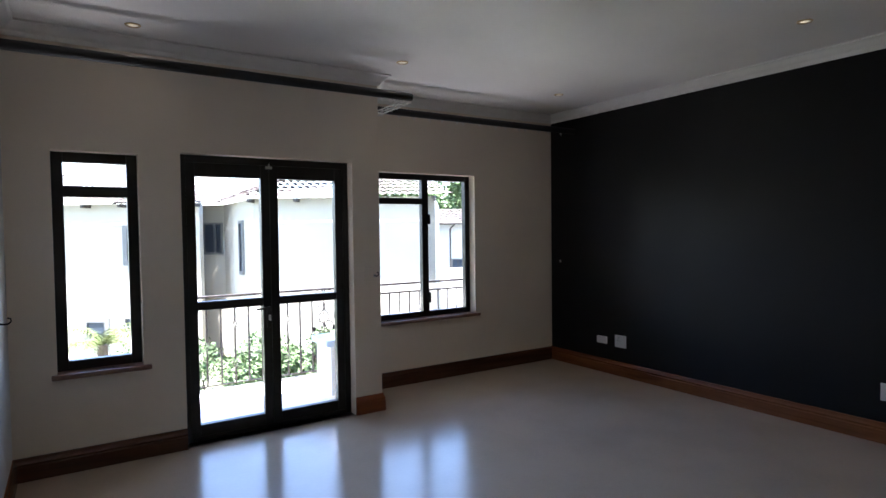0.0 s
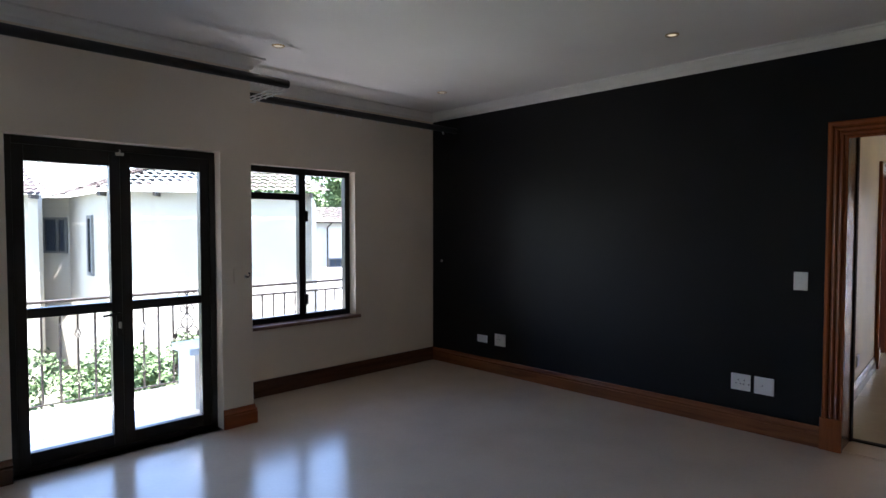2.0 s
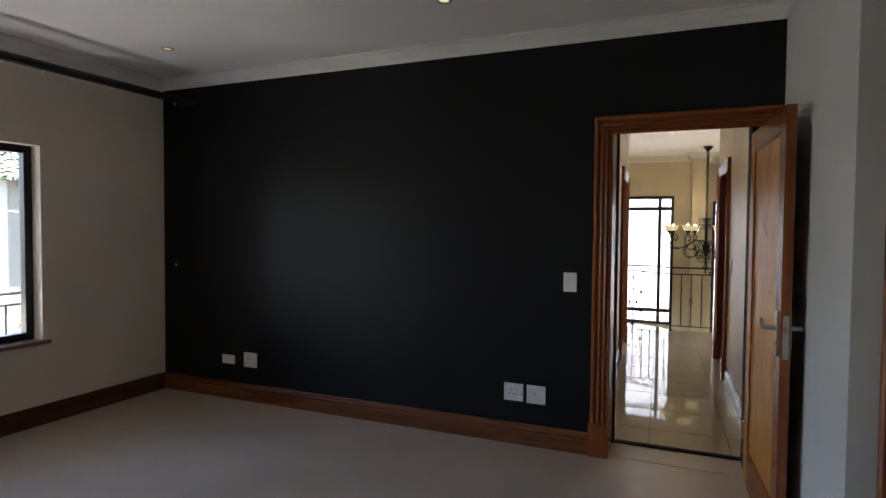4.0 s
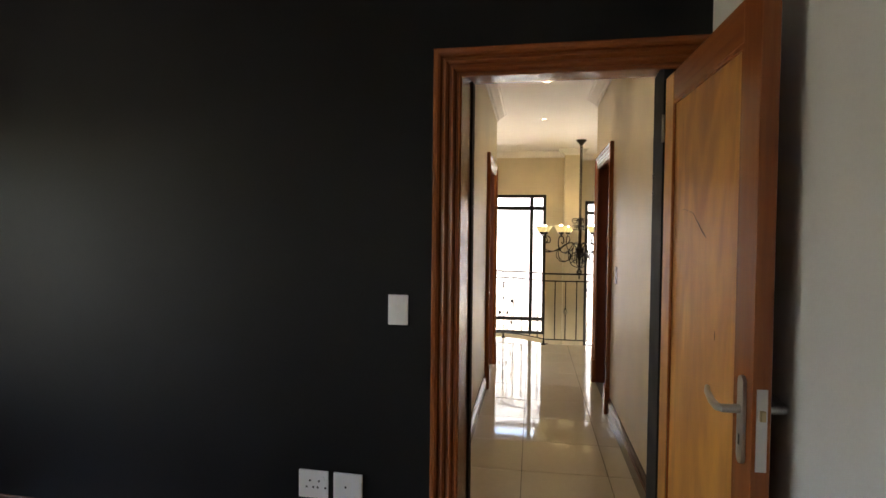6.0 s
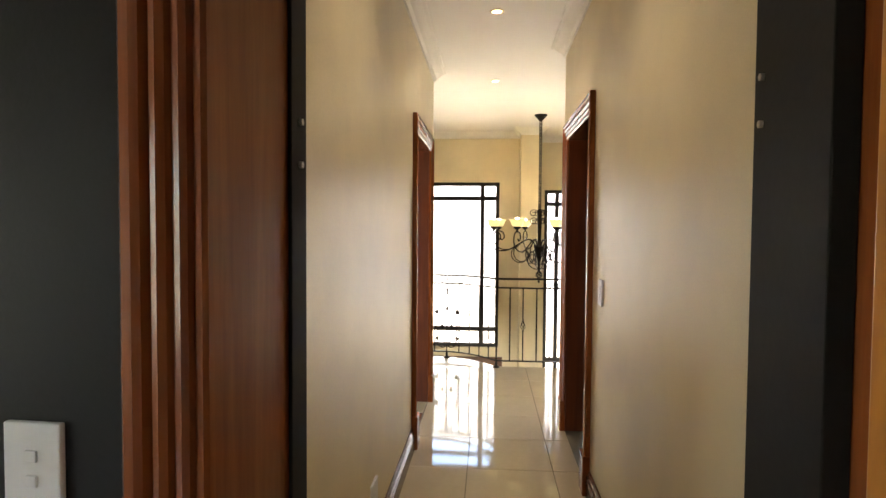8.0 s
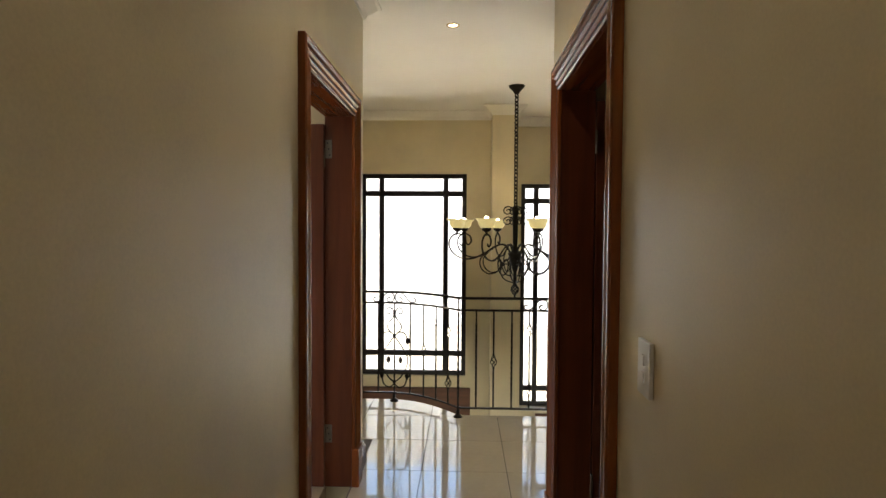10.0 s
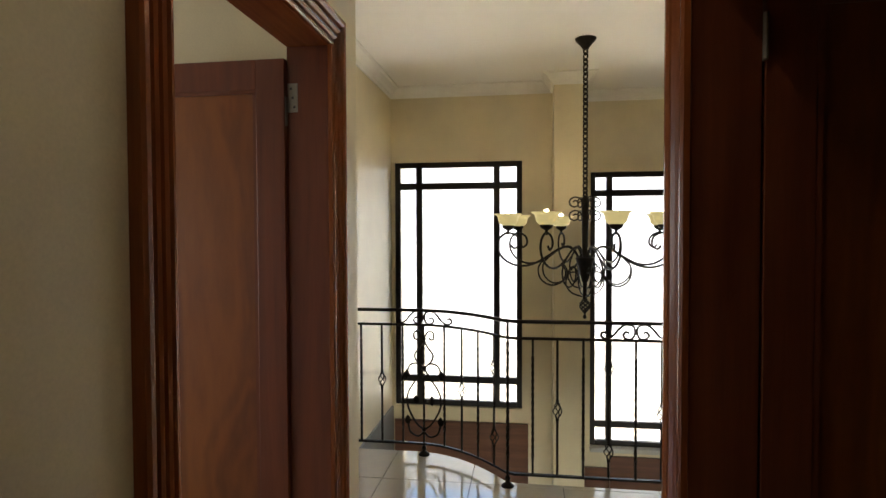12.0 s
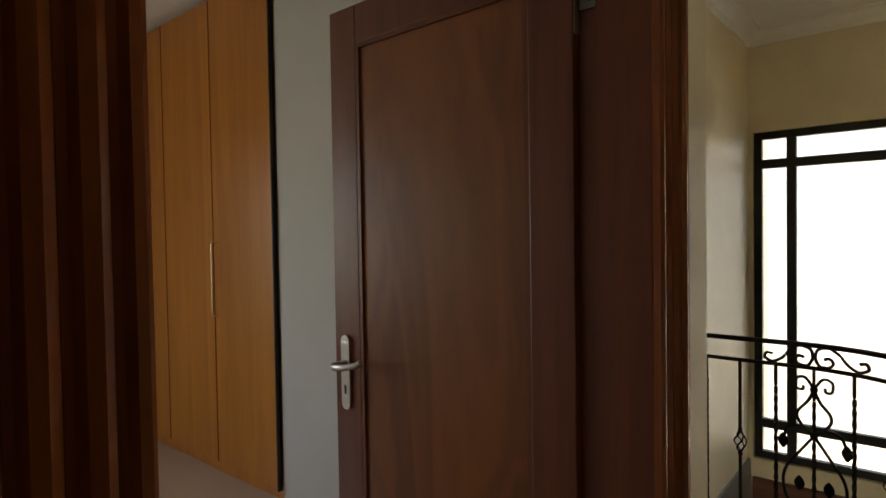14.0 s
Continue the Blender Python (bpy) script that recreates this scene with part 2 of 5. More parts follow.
def thing(name, at=(0, 0, 0), label="", category="", group="", kind=""):
    ob = new(name)
    ob.location = at
    ob.empty_display_size = 0.1
    BASE[ob.name] = Vector(at)
    return tagged(ob, label, category, group, kind)


def part(name, bm, material, parent=None, label=""):
    """One bmesh, given in world places, as one mesh object under a thing or a part."""
    base = BASE[parent.name] if parent else Vector((0, 0, 0))
    if base.length:
        bmesh.ops.translate(bm, verts=bm.verts, vec=-base)
    me = bpy.data.meshes.new(name)
    bm.to_mesh(me)
    bm.free()
    for k in material if isinstance(material, (list, tuple)) else [material]:
        me.materials.append(k)
    ob = new(name, me)
    ob.parent = parent
    BASE[ob.name] = base
    return tagged(ob, label)


def smooth(ob, angle=40):
    lim = radians(angle)
    bm = bmesh.new()
    bm.from_mesh(ob.data)
    for f in bm.faces:
        f.smooth = True
    for e in bm.edges:
        if len(e.link_faces) == 2 and e.calc_face_angle(0) > lim:
            e.smooth = False
    bm.to_mesh(ob.data)
    bm.free()
    return ob


def structure(name, bm, material, label="", category=""):
    return tagged(part(name, bm, material), label, category, kind="structure")


def add_box(bm, x0, x1, y0, y1, z0, z1, bevel=0.0, index=0):
    r = bmesh.ops.create_cube(bm, size=1.0)
    for v in r["verts"]:
        v.co = Vector(((x0 + x1) / 2 + v.co.x * (x1 - x0), (y0 + y1) / 2 + v.co.y * (y1 - y0), (z0 + z1) / 2 + v.co.z * (z1 - z0)))
    faces = {f for v in r["verts"] for f in v.link_faces}
    for f in faces:
        f.material_index = index
    if bevel:
        edges = list({e for v in r["verts"] for e in v.link_edges})
        bmesh.ops.bevel(bm, geom=edges, offset=bevel, segments=2, affect="EDGES", profile=0.6)
    return r


def box(*a, bevel=0.0):
    bm = bmesh.new()
    add_box(bm, *a, bevel=bevel)
    return bm


def add_tube(bm, pts, r, n=6, closed=False):
    """A round bar along points; r is one radius or one for each point."""
    pts = [Vector(p) for p in pts]
    k = len(pts)
    rings, up = [], None
    for i, p in enumerate(pts):
        a, b = pts[(i - 1) % k if closed else max(i - 1, 0)], pts[(i + 1) % k if closed else min(i + 1, k - 1)]
        d = (b - a).normalized()
        if up is None:
            up = d.orthogonal().normalized()
        up = (up - d * up.dot(d)).normalized() if (up - d * up.dot(d)).length > 1e-6 else d.orthogonal().normalized()
        side = d.cross(up)
        rad = r[i] if isinstance(r, (list, tuple)) else r
        rings.append([bm.verts.new(p + (up * math.cos(2 * math.pi * j / n) + side * math.sin(2 * math.pi * j / n)) * rad) for j in range(n)])
    for i in range(k if closed else k - 1):
        A, B = rings[i], rings[(i + 1) % k]
        for j in range(n):
            bm.faces.new((A[j], A[(j + 1) % n], B[(j + 1) % n], B[j]))
    if not closed:
        bm.faces.new(rings[0][::-1])
        bm.faces.new(rings[-1])


def tube(pts, r, n=6, closed=False):
    bm = bmesh.new()
    add_tube(bm, pts, r, n, closed)
    bmesh.ops.recalc_face_normals(bm, faces=bm.faces)
    return bm


def add_lathe(bm, profile, at=(0, 0, 0), n=20):
    rows = []
    for r, z in profile:
        rows.append([bm.verts.new((at[0] + max(r, 1e-4) * math.cos(2 * math.pi * j / n), at[1] + max(r, 1e-4) * math.sin(2 * math.pi * j / n), at[2] + z)) for j in range(n)])
    for A, B in zip(rows, rows[1:]):
        for j in range(n):
            bm.faces.new((A[j], A[(j + 1) % n], B[(j + 1) % n], B[j]))


def lathe(profile, at=(0, 0, 0), n=20):
    bm = bmesh.new()
    add_lathe(bm, profile, at, n)
    bmesh.ops.recalc_face_normals(bm, faces=bm.faces)
    return bm


def prism(poly, z0, z1):
    bm = bmesh.new()
    lo = [bm.verts.new((x, y, z0)) for x, y in poly]
    hi = [bm.verts.new((x, y, z1)) for x, y in poly]
    bm.faces.new(lo[::-1])
    bm.faces.new(hi)
    for i in range(len(poly)):
        j = (i + 1) % len(poly)
        bm.faces.new((lo[i], lo[j], hi[j], hi[i]))
    bmesh.ops.recalc_face_normals(bm, faces=bm.faces)
    return bm


def sweep(stations):
    """Joins equal rings of points, given as lists, into one closed moulding."""
    bm = bmesh.new()
    rows = [[bm.verts.new(p) for p in s] for s in stations]
    n = len(rows[0])
    for A, B in zip(rows, rows[1:]):
        for j in range(n):
            bm.faces.new((A[j], A[(j + 1) % n], B[(j + 1) % n], B[j]))
    bm.faces.new(rows[0][::-1])
    bm.faces.new(rows[-1])
    bmesh.ops.recalc_face_normals(bm, faces=bm.faces)
    return bm


def wall_box(name, x0, x1, y0, y1, z0, z1, mats, label, holes=(), axis="x"):
    """A wall along one axis with rectangular openings (a0, a1, z0, z1) cut right through."""
    bm = bmesh.new()
    a0, a1 = (x0, x1) if axis == "x" else (y0, y1)
    cuts = sorted({a0, a1, *[h[0] for h in holes], *[h[1] for h in holes]})
    for p, q in zip(cuts, cuts[1:]):
        mid = (p + q) / 2
        spans, z = [], z0
        for h in sorted([h for h in holes if h[0] < mid < h[1]], key=lambda h: h[2]):
            if h[2] > z:
                spans.append((z, h[2]))
            z = h[3]
        if z < z1:
            spans.append((z, z1))
        for s, e in spans:
            if axis == "x":
                add_box(bm, p, q, y0, y1, s, e)
            else:
                add_box(bm, x0, x1, p, q, s, e)
    bmesh.ops.remove_doubles(bm, verts=bm.verts, dist=1e-5)
    bm.verts.index_update()
    seen = {}
    for f in bm.faces:
        seen.setdefault(tuple(sorted(v.index for v in f.verts)), []).append(f)
    bmesh.ops.delete(bm, geom=[f for fs in seen.values() if len(fs) > 1 for f in fs], context="FACES_ONLY")
    return bm


def paint_side(bm, direction, index):
    d = Vector(direction)
    bm.normal_update()
    for f in bm.faces:
        if f.normal.dot(d) > 0.9:
            f.material_index = index
    return bm

# ---- the large structure: bedroom ----
XB, XB2 = 4.40, 4.72          # dark feature wall, both faces
YF, YW = 4.08, 4.66           # wall with the balcony door; set-back window wall
ZC, ZC2 = 2.722, 2.78         # ceilings of bedroom and passage
YL, YR = 0.935, -0.10         # passage walls
D1 = (-0.035, 0.832, 2.125)    # bedroom door opening
D2 = (7.445, 8.415, 2.07)    # passage door in the north wall
D3 = (6.893, 7.837, 2.07)    # passage door in the south wall

floor = structure("floor_bedroom", prism([(-0.6, -1.75), (2.82, -1.75), (2.82, -0.2), (4.66, -0.2), (4.66, 4.70), (-0.6, 4.70)], -0.12, 0.0), M_FLOOR,
                  "smooth cream satin floor of the empty bedroom", "floor")
structure("ceiling_bedroom", box(-0.8, 4.72, -1.9, 5.0, ZC, ZC + 0.12), M_CEIL, "plain white painted ceiling with downlights", "ceiling")

bm = wall_box("w", XB, XB2, -0.15, 4.95, -0.1, 2.95, None, "", [(D1[0], D1[1], -0.1, D1[2])], "y")
paint_side(bm, (-1, 0, 0), 1)
structure("wall_east", bm, [M_CREAM, M_BLACK], "black painted feature wall with a doorway", "wall")

W1 = (-0.255, 0.220, 0.612, 1.990)
BD = (0.472, 1.722, 0.0, 2.016)
W2 = (1.90, 3.335, 0.612, 2.018)
bm = wall_box("w", -0.69, 1.955, YF, YF + 0.22, -0.12, 2.8, None, "", [W1, BD], "x")
structure("wall_north", bm, M_WALL, "beige wall with a narrow window and a balcony door", "wall")
structure("wall_north_pier", box(1.905, 1.955, YF + 0.22, YW + 0.22, -0.12, 2.8), M_WALL, "side of the projecting beige wall", "wall")
bm = wall_box("w", 1.955, XB, YW, YW + 0.22, -0.12, 2.8, None, "", [(1.985, W2[1], W2[2], W2[3])], "x")
structure("wall_north_window", bm, M_WALL, "set-back beige wall with a steel-look window", "wall")
structure("wall_west", box(-0.69, -0.49, -1.75, YF, -0.12, 2.8), M_WHITEWALL, "pale wall beside the narrow window", "wall")
structure("wall_south", box(-0.69, 3.0, -1.95, -1.75, -0.12, 2.8), M_WALL, "plain beige wall", "wall")
structure("wall_southeast", box(2.80, 4.72, -0.35, -0.125, -0.12, 2.95), M_WHITEWALL, "pale grey wall behind the open bedroom door", "wall")
structure("wall_dressing", box(2.80, 3.0, -1.75, -0.35, -0.12, 2.8), M_WALL, "beige wall beside a second doorway", "wall")

# cornice profile: distance from the wall, drop from the ceiling
COVE = [(0.0, 0.0), (0.085, 0.0), (0.085, 0.012), (0.068, 0.016), (0.055, 0.03), (0.04, 0.046), (0.022, 0.058), (0.018, 0.07), (0.012, 0.084), (0.0, 0.084)]


def cornice(name, a, b, n, z, trim_a=0, trim_b=0, k=1.0):
    """A plaster moulding along the wall foot line a to b, n pointing into the room; trims mitre the ends."""
    a, b, n = Vector((*a, 0)), Vector((*b, 0)), Vector((*n, 0))
    d = (b - a).normalized()
    st = [[p + n * (u * k) + d * (u * k * s) + Vector((0, 0, z - v * k)) for u, v in COVE] for p, s in ((a, trim_a), (b, -trim_b))]
    return structure(name, sweep(st), M_CORNICE, "white moulded plaster cornice", "cornice")


cornice("trim_cornice_east", (XB, -0.125), (XB, YW), (-1, 0), ZC, 1, 1)
cornice("trim_cornice_window", (1.955, YW), (XB, YW), (0, -1), ZC, 1, 1)
cornice("trim_cornice_pier", (1.955, YF), (1.955, YW), (1, 0), ZC, -1, 1)
cornice("trim_cornice_north", (-0.49, YF), (1.955, YF), (0, -1), ZC, 1, -1)
cornice("trim_cornice_southeast", (2.80, -0.125), (XB, -0.125), (0, 1), ZC, -1, 1)
cornice("trim_cornice_dressing", (2.80, -1.75), (2.80, -0.125), (-1, 0), ZC, 1, -1)

SKIRT = [(0, 0), (0.022, 0), (0.022, 0.088), (0.017, 0.093), (0.017, 0.097), (0.021, 0.102), (0.021, 0.108), (0.014, 0.117), (0.010, 0.128), (0.010, 0.134), (0.007, 0.141), (0, 0.141)]


def skirting(name, a, b, n, material, ta=0, tb=0, k=1.0, label="moulded wooden skirting board"):
    a, b, n = Vector((*a, 0)), Vector((*b, 0)), Vector((*n, 0))
    d = (b - a).normalized()
    st = [[p + n * (u * 1.0) + d * (u * s) + Vector((0, 0, v * k)) for u, v in SKIRT] for p, s in ((a, ta), (b, -tb))]
    return structure(name, sweep(st), material, label, "skirting")


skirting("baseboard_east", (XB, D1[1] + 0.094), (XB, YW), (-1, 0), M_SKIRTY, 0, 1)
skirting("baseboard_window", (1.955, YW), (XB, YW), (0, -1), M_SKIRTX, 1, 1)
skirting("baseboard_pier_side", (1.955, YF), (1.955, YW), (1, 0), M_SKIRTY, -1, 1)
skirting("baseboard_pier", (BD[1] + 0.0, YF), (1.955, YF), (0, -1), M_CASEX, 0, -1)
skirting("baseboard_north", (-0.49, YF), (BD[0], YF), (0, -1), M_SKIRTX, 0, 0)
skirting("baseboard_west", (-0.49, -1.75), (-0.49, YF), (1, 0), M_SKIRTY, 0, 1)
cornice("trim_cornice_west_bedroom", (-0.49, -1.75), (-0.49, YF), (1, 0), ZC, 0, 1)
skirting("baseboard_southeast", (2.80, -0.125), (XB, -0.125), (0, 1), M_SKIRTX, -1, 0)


# ---- doors: casing, lining, leaf ----
FLUTE = [(0.0, 0.0), (0.0, 0.014), (0.006, 0.020), (0.014, 0.020), (0.018, 0.010), (0.024, 0.009), (0.028, 0.018), (0.036, 0.024), (0.046, 0.021), (0.050, 0.011), (0.056, 0.010),
         (0.060, 0.019), (0.069, 0.027), (0.079, 0.024), (0.083, 0.013), (0.089, 0.012), (0.094, 0.026), (0.104, 0.032), (0.118, 0.032), (0.125, 0.026), (0.125, 0.0)]
FLUTE = [(u * 0.905, v) for u, v in FLUTE]


def door_frame(name, axis, face, out, a0, a1, h, back, label, blocks=True, material=None):
    """Casing on one face, lining through the wall and a stop bead. axis: the wall runs along it."""
    pt = (lambda a, v, z: (a, face + out * v, z)) if axis == "x" else (lambda a, v, z: (face + out * v, a, z))
    mid = (a0 + a1) / 2
    fr = tagged(thing(name, pt(mid, 0, 0)), label, "door frame", kind="structure")
    zb = 0.215 if blocks else 0.0
    h2 = 2.045
    i0, i1 = a0 + 0.03, a1 - 0.03
    part("casing", sweep([[pt(i0 - u, v, zb) for u, v in FLUTE], [pt(i0 - u, v, h2 + u) for u, v in FLUTE]]), M_CASE, fr)
    part("casing", sweep([[pt(i1 + u, v, zb) for u, v in FLUTE], [pt(i1 + u, v, h2 + u) for u, v in FLUTE]]), M_CASE, fr)
    part("head_casing", sweep([[pt(i0 - u, v, h2 + u) for u, v in FLUTE], [pt(i1 + u, v, h2 + u) for u, v in FLUTE]]), M_CASEX if axis == "x" else M_CASEY, fr)

    def slab(p0, p1, v0, v1, z0, z1, b=0.003):
        q0, q1 = pt(p0, v0, z0), pt(p1, v1, z1)
        return box(min(q0[0], q1[0]), max(q0[0], q1[0]), min(q0[1], q1[1]), max(q0[1], q1[1]), z0, z1, bevel=b)
    if blocks:
        part("plinth_block", slab(i0 - 0.123, i0 + 0.002, 0.0, 0.04, 0.0, 0.216, 0.005), M_CASE, fr, "square plinth block")
        part("plinth_block", slab(i1 - 0.002, i1 + 0.123, 0.0, 0.04, 0.0, 0.216, 0.005), M_CASE, fr, "square plinth block")
    t = 0.026
    part("jamb", slab(a0, a0 + t, -0.001, -back, 0, h - t), material or M_CASE, fr)
    part("jamb", slab(a1 - t, a1, -0.001, -back, 0, h - t), material or M_CASE, fr)
    part("head_lining", slab(a0, a1, -0.001, -back, h - t, h), M_CASEX if axis == "x" else M_CASEY, fr)
    return fr


def door_leaf(width=0.80, height=2.0, t=0.042, stile=M_CASE, rail=M_CASEX, panel=M_PANEL, label="open varnished timber door with a flush orange veneer panel"):
    """A leaf hinged at its origin, lying along +x, with its visible face to -y."""
    d = thing("interior_door", (0, 0, 0), label, "door", "varnished interior doors")
    s = 0.105
    part("stile", box(0, s, 0, t, 0.008, height, bevel=0.003), M_PANEL if panel is M_PANEL else stile, d)
    part("stile", box(width - s, width, 0, t, 0.008, height, bevel=0.003), stile, d)
    part("top_rail", box(s, width - s, 0.0005, t - 0.0005, height - s, height, bevel=0.003), rail, d)
    part("bottom_rail", box(s, width - s, 0.0005, t - 0.0005, 0.008, 0.20, bevel=0.003), rail, d)
    part("panel", box(s - 0.004, width - s + 0.004, 0.008, t - 0.008, 0.196, height - s + 0.004), panel, d, "flush veneer panel")
    for y0, y1 in ((0.001, 0.008), (t - 0.008, t - 0.001)):
        bm = bmesh.new()
        add_box(bm, s, s + 0.012, y0, y1, 0.2, height - s)
        add_box(bm, width - s - 0.012, width - s, y0, y1, 0.2, height - s)
        add_box(bm, s + 0.012, width - s - 0.012, y0, y1, height - s - 0.012, height - s)
        add_box(bm, s + 0.012, width - s - 0.012, y0, y1, 0.2, 0.212)
        part("bead", bm, stile, d)
    if panel is M_PANEL:
        ck = part("crack", tube([(0.215, 0.0077, 1.512), (0.255, 0.0077, 1.513), (0.30, 0.0077, 1.503), (0.339, 0.0077, 1.498), (0.365, 0.0077, 1.478), (0.388, 0.0077, 1.468), (0.43, 0.0077, 1.44), (0.466, 0.0077, 1.423)],
                                [0.0004, 0.0008, 0.0006, 0.0009, 0.0007, 0.0012, 0.0017, 0.0006], 4), M_HOLE, d, "fine dark crack in the veneer")
        part("nick", tube([(0.555, 0.0077, 1.165), (0.558, 0.0077, 1.153), (0.557, 0.0077, 1.14)], [0.0006, 0.0013, 0.0005], 4), M_HOLE, ck)
    hx, hz = width - 0.05, 1.02
    for sgn, y in ((-1, 0.0), (1, t)):
        bm = bmesh.new()
        ya, yb = sorted((y, y + sgn * 0.009))
        add_box(bm, hx - 0.018, hx + 0.018, ya, yb, hz - 0.112, hz + 0.062, bevel=0.002)
        for ez in (hz - 0.112, hz + 0.062):
            add_tube(bm, [(hx, y, ez), (hx, y + sgn * 0.0085, ez)], 0.0175, 20)
        plate = part("handle_plate", bm, M_STEEL, d, "brushed steel handle plate")
        lever = tube([(hx, y, hz), (hx, y + sgn * 0.05, hz), (hx - 0.012, y + sgn * 0.056, hz), (hx - 0.05, y + sgn * 0.056, hz + 0.003), (hx - 0.095, y + sgn * 0.052, hz + 0.014), (hx - 0.108, y + sgn * 0.048, hz + 0.024)],
                     [0.011, 0.010, 0.010, 0.009, 0.008, 0.006], 10)
        smooth(part("lever", lever, M_STEEL, plate))
        part("keyhole", box(hx - 0.004, hx + 0.004, ya - 0.001, yb + 0.001, hz - 0.085, hz - 0.06), M_HOLE, plate)
    part("lock_plate", box(width - 0.0005, width + 0.0025, 0.009, t - 0.009, hz - 0.13, hz + 0.06, bevel=0.001), M_STEEL, d, "bare steel lock plate")
    part("latch_bolt", box(width, width + 0.012, 0.015, t - 0.015, hz - 0.012, hz + 0.012, bevel=0.002), M_BRASS, d)
    for z in (0.30, 1.82):
        bm = bmesh.new()
        add_box(bm, -0.003, 0.0, 0.004, t - 0.004, z - 0.05, z + 0.05)
        add_tube(bm, [(-0.002, -0.006, z - 0.05), (-0.002, -0.006, z + 0.05)], 0.006, 8)
        part("hinge", bm, M_DULL, d, "steel butt hinge")
    return d


f1 = door_frame("door_1", "y", XB, -1, D1[0], D1[1], D1[2], XB2 - XB, "varnished timber door frame with fluted casing in the black wall")
part("threshold", box(XB + 0.02, XB2, D1[0], D1[1], -0.02, 0.004, bevel=0.002), M_FLOOR, f1, "pale threshold strip")
f2 = door_frame("door_2", "x", YL, -1, D2[0], D2[1], D2[2], 0.15, "varnished timber door frame with fluted casing in the cream wall", material=M_STILE2)
for z in (0.30, 1.867):
    hg = part("hinge_plate", box(D2[1] - 0.0295, D2[1] - 0.026, YL + 0.110, YL + 0.146, z - 0.05, z + 0.05, bevel=0.001), M_DULL, f2, "dull steel butt hinge plate")
    for dz in (-0.032, 0.0, 0.032):
        part("screw", box(D2[1] - 0.0305, D2[1] - 0.0293, YL + 0.124 + 0.2 * dz, YL + 0.131 + 0.2 * dz, z + dz - 0.004, z + dz + 0.004, bevel=0.001), M_HOLE, hg)
door_frame("door_3", "x", YR, 1, D3[0], D3[1], D3[2], 0.15, "varnished timber door frame with fluted casing in the cream wall", material=M_STILE2)
door_frame("door_4", "y", 2.80, -1, -1.17, -0.29, 2.07, 0.10, "varnished timber frame of a second bedroom doorway")

# dark steel gate frame lining the passage side of the bedroom doorway
gf = tagged(thing("gate_frame", (XB2 - 0.03, D1[0], 0)), "empty black steel security gate frame in the doorway", "gate frame", kind="structure")
for y0, y1, zl in ((D1[0] + 0.027, D1[0] + 0.062, 1.68), (D1[1] - 0.034, D1[1] - 0.0265, 1.62)):
    part("gate_upright", box(XB2 - (0.24 if y0 < 0.3 else 0.068), XB2 + 0.004, y0, y1, 0.0, D1[2] - 0.03, bevel=0.003), M_GATE, gf)
    bm = bmesh.new()
    for z in (zl, zl - 0.075):
        ym = y1 if y0 < 0.3 else y0
        add_tube(bm, [(XB2 - 0.03, ym - 0.006, z), (XB2 - 0.03, ym + 0.006, z)], 0.006, 8)
    part("bolt", bm, M_STEEL, gf, "bare steel bolt heads")

part("gate_sill", box(XB2 - 0.045, XB2 + 0.004, D1[0] + 0.062, D1[1] - 0.034, 0.0, 0.014, bevel=0.003), M_GATE, gf)
leaf = door_leaf(0.84)
leaf.matrix_basis = pose(XB - 0.035, D1[0] + 0.074, 0, 0, 0, 180 + 4.4)
# the copies hang in the passage doorways
leaf2 = door_leaf(0.755, stile=M_STILE2, rail=M_STILE2, panel=M_PANEL2, label="open dark red-brown timber door with a flush panel")
leaf2.matrix_basis = pose(D2[1] - 0.005, YL + 0.150, 0, 0, 0, 89.5)
copy_thing(leaf2, pose(D3[1] - 0.028, YR - 0.155, 0, 0, 0, -92))

# ---- passage, landing and stairwell ----
XE = 11.95                     # stair window wall
YS = 1.553                     # north wall of the stairwell
bm = wall_box("w", XB2 - 0.05, 8.72, YL, YL + 0.15, -0.1, 2.95, None, "", [(D2[0], D2[1], -0.1, D2[2])], "x")
structure("wall_passage_north", bm, M_CREAM, "cream passage wall with a doorway", "wall")
bm = wall_box("w", XB2 - 0.05, 8.04, YR - 0.15, YR, -0.1, 2.95, None, "", [(D3[0], D3[1], -0.1, D3[2])], "x")
structure("wall_passage_south", bm, M_CREAM, "cream passage wall with a dark doorway", "wall")
structure("ceiling_passage", box(XB2 - 0.05, 12.9, -3.35, 5.4, ZC2, ZC2 + 0.12), M_CEIL, "white painted ceiling over passage and stairwell", "ceiling")
structure("wall_landing_north", box(8.72, 12.6, YS, YS + 0.15, -3.0, 2.95), M_CREAM, "cream stairwell wall", "wall")
structure("wall_landing_return", box(8.57, 8.72, YL + 0.15, YS + 0.15, -0.1, 2.95), M_CREAM, "cream wall return on the landing", "wall")
structure("wall_landing_south", box(7.2, 12.9, -3.35, -3.2, -3.0, 2.95), M_CREAM, "plain cream stairwell wall", "wall")
structure("wall_landing_west", box(7.89, 8.04, -3.2, YR - 0.15, -0.1, 2.95), M_CREAM, "plain cream wall on the landing", "wall")
WA = (0.298, 1.522, -0.277, 2.072)
WB = (-1.66, -0.370, -0.745, 1.992)
XE2 = 12.36
XP = 11.64                     # face of the pier between the stair windows
bm = wall_box("w", XE, XE + 0.2, 0.02, YS, -3.0, 2.95, None, "", [WA], "y")
structure("wall_stair_window_a", bm, M_CREAM, "cream stairwell wall with a tall window", "wall")
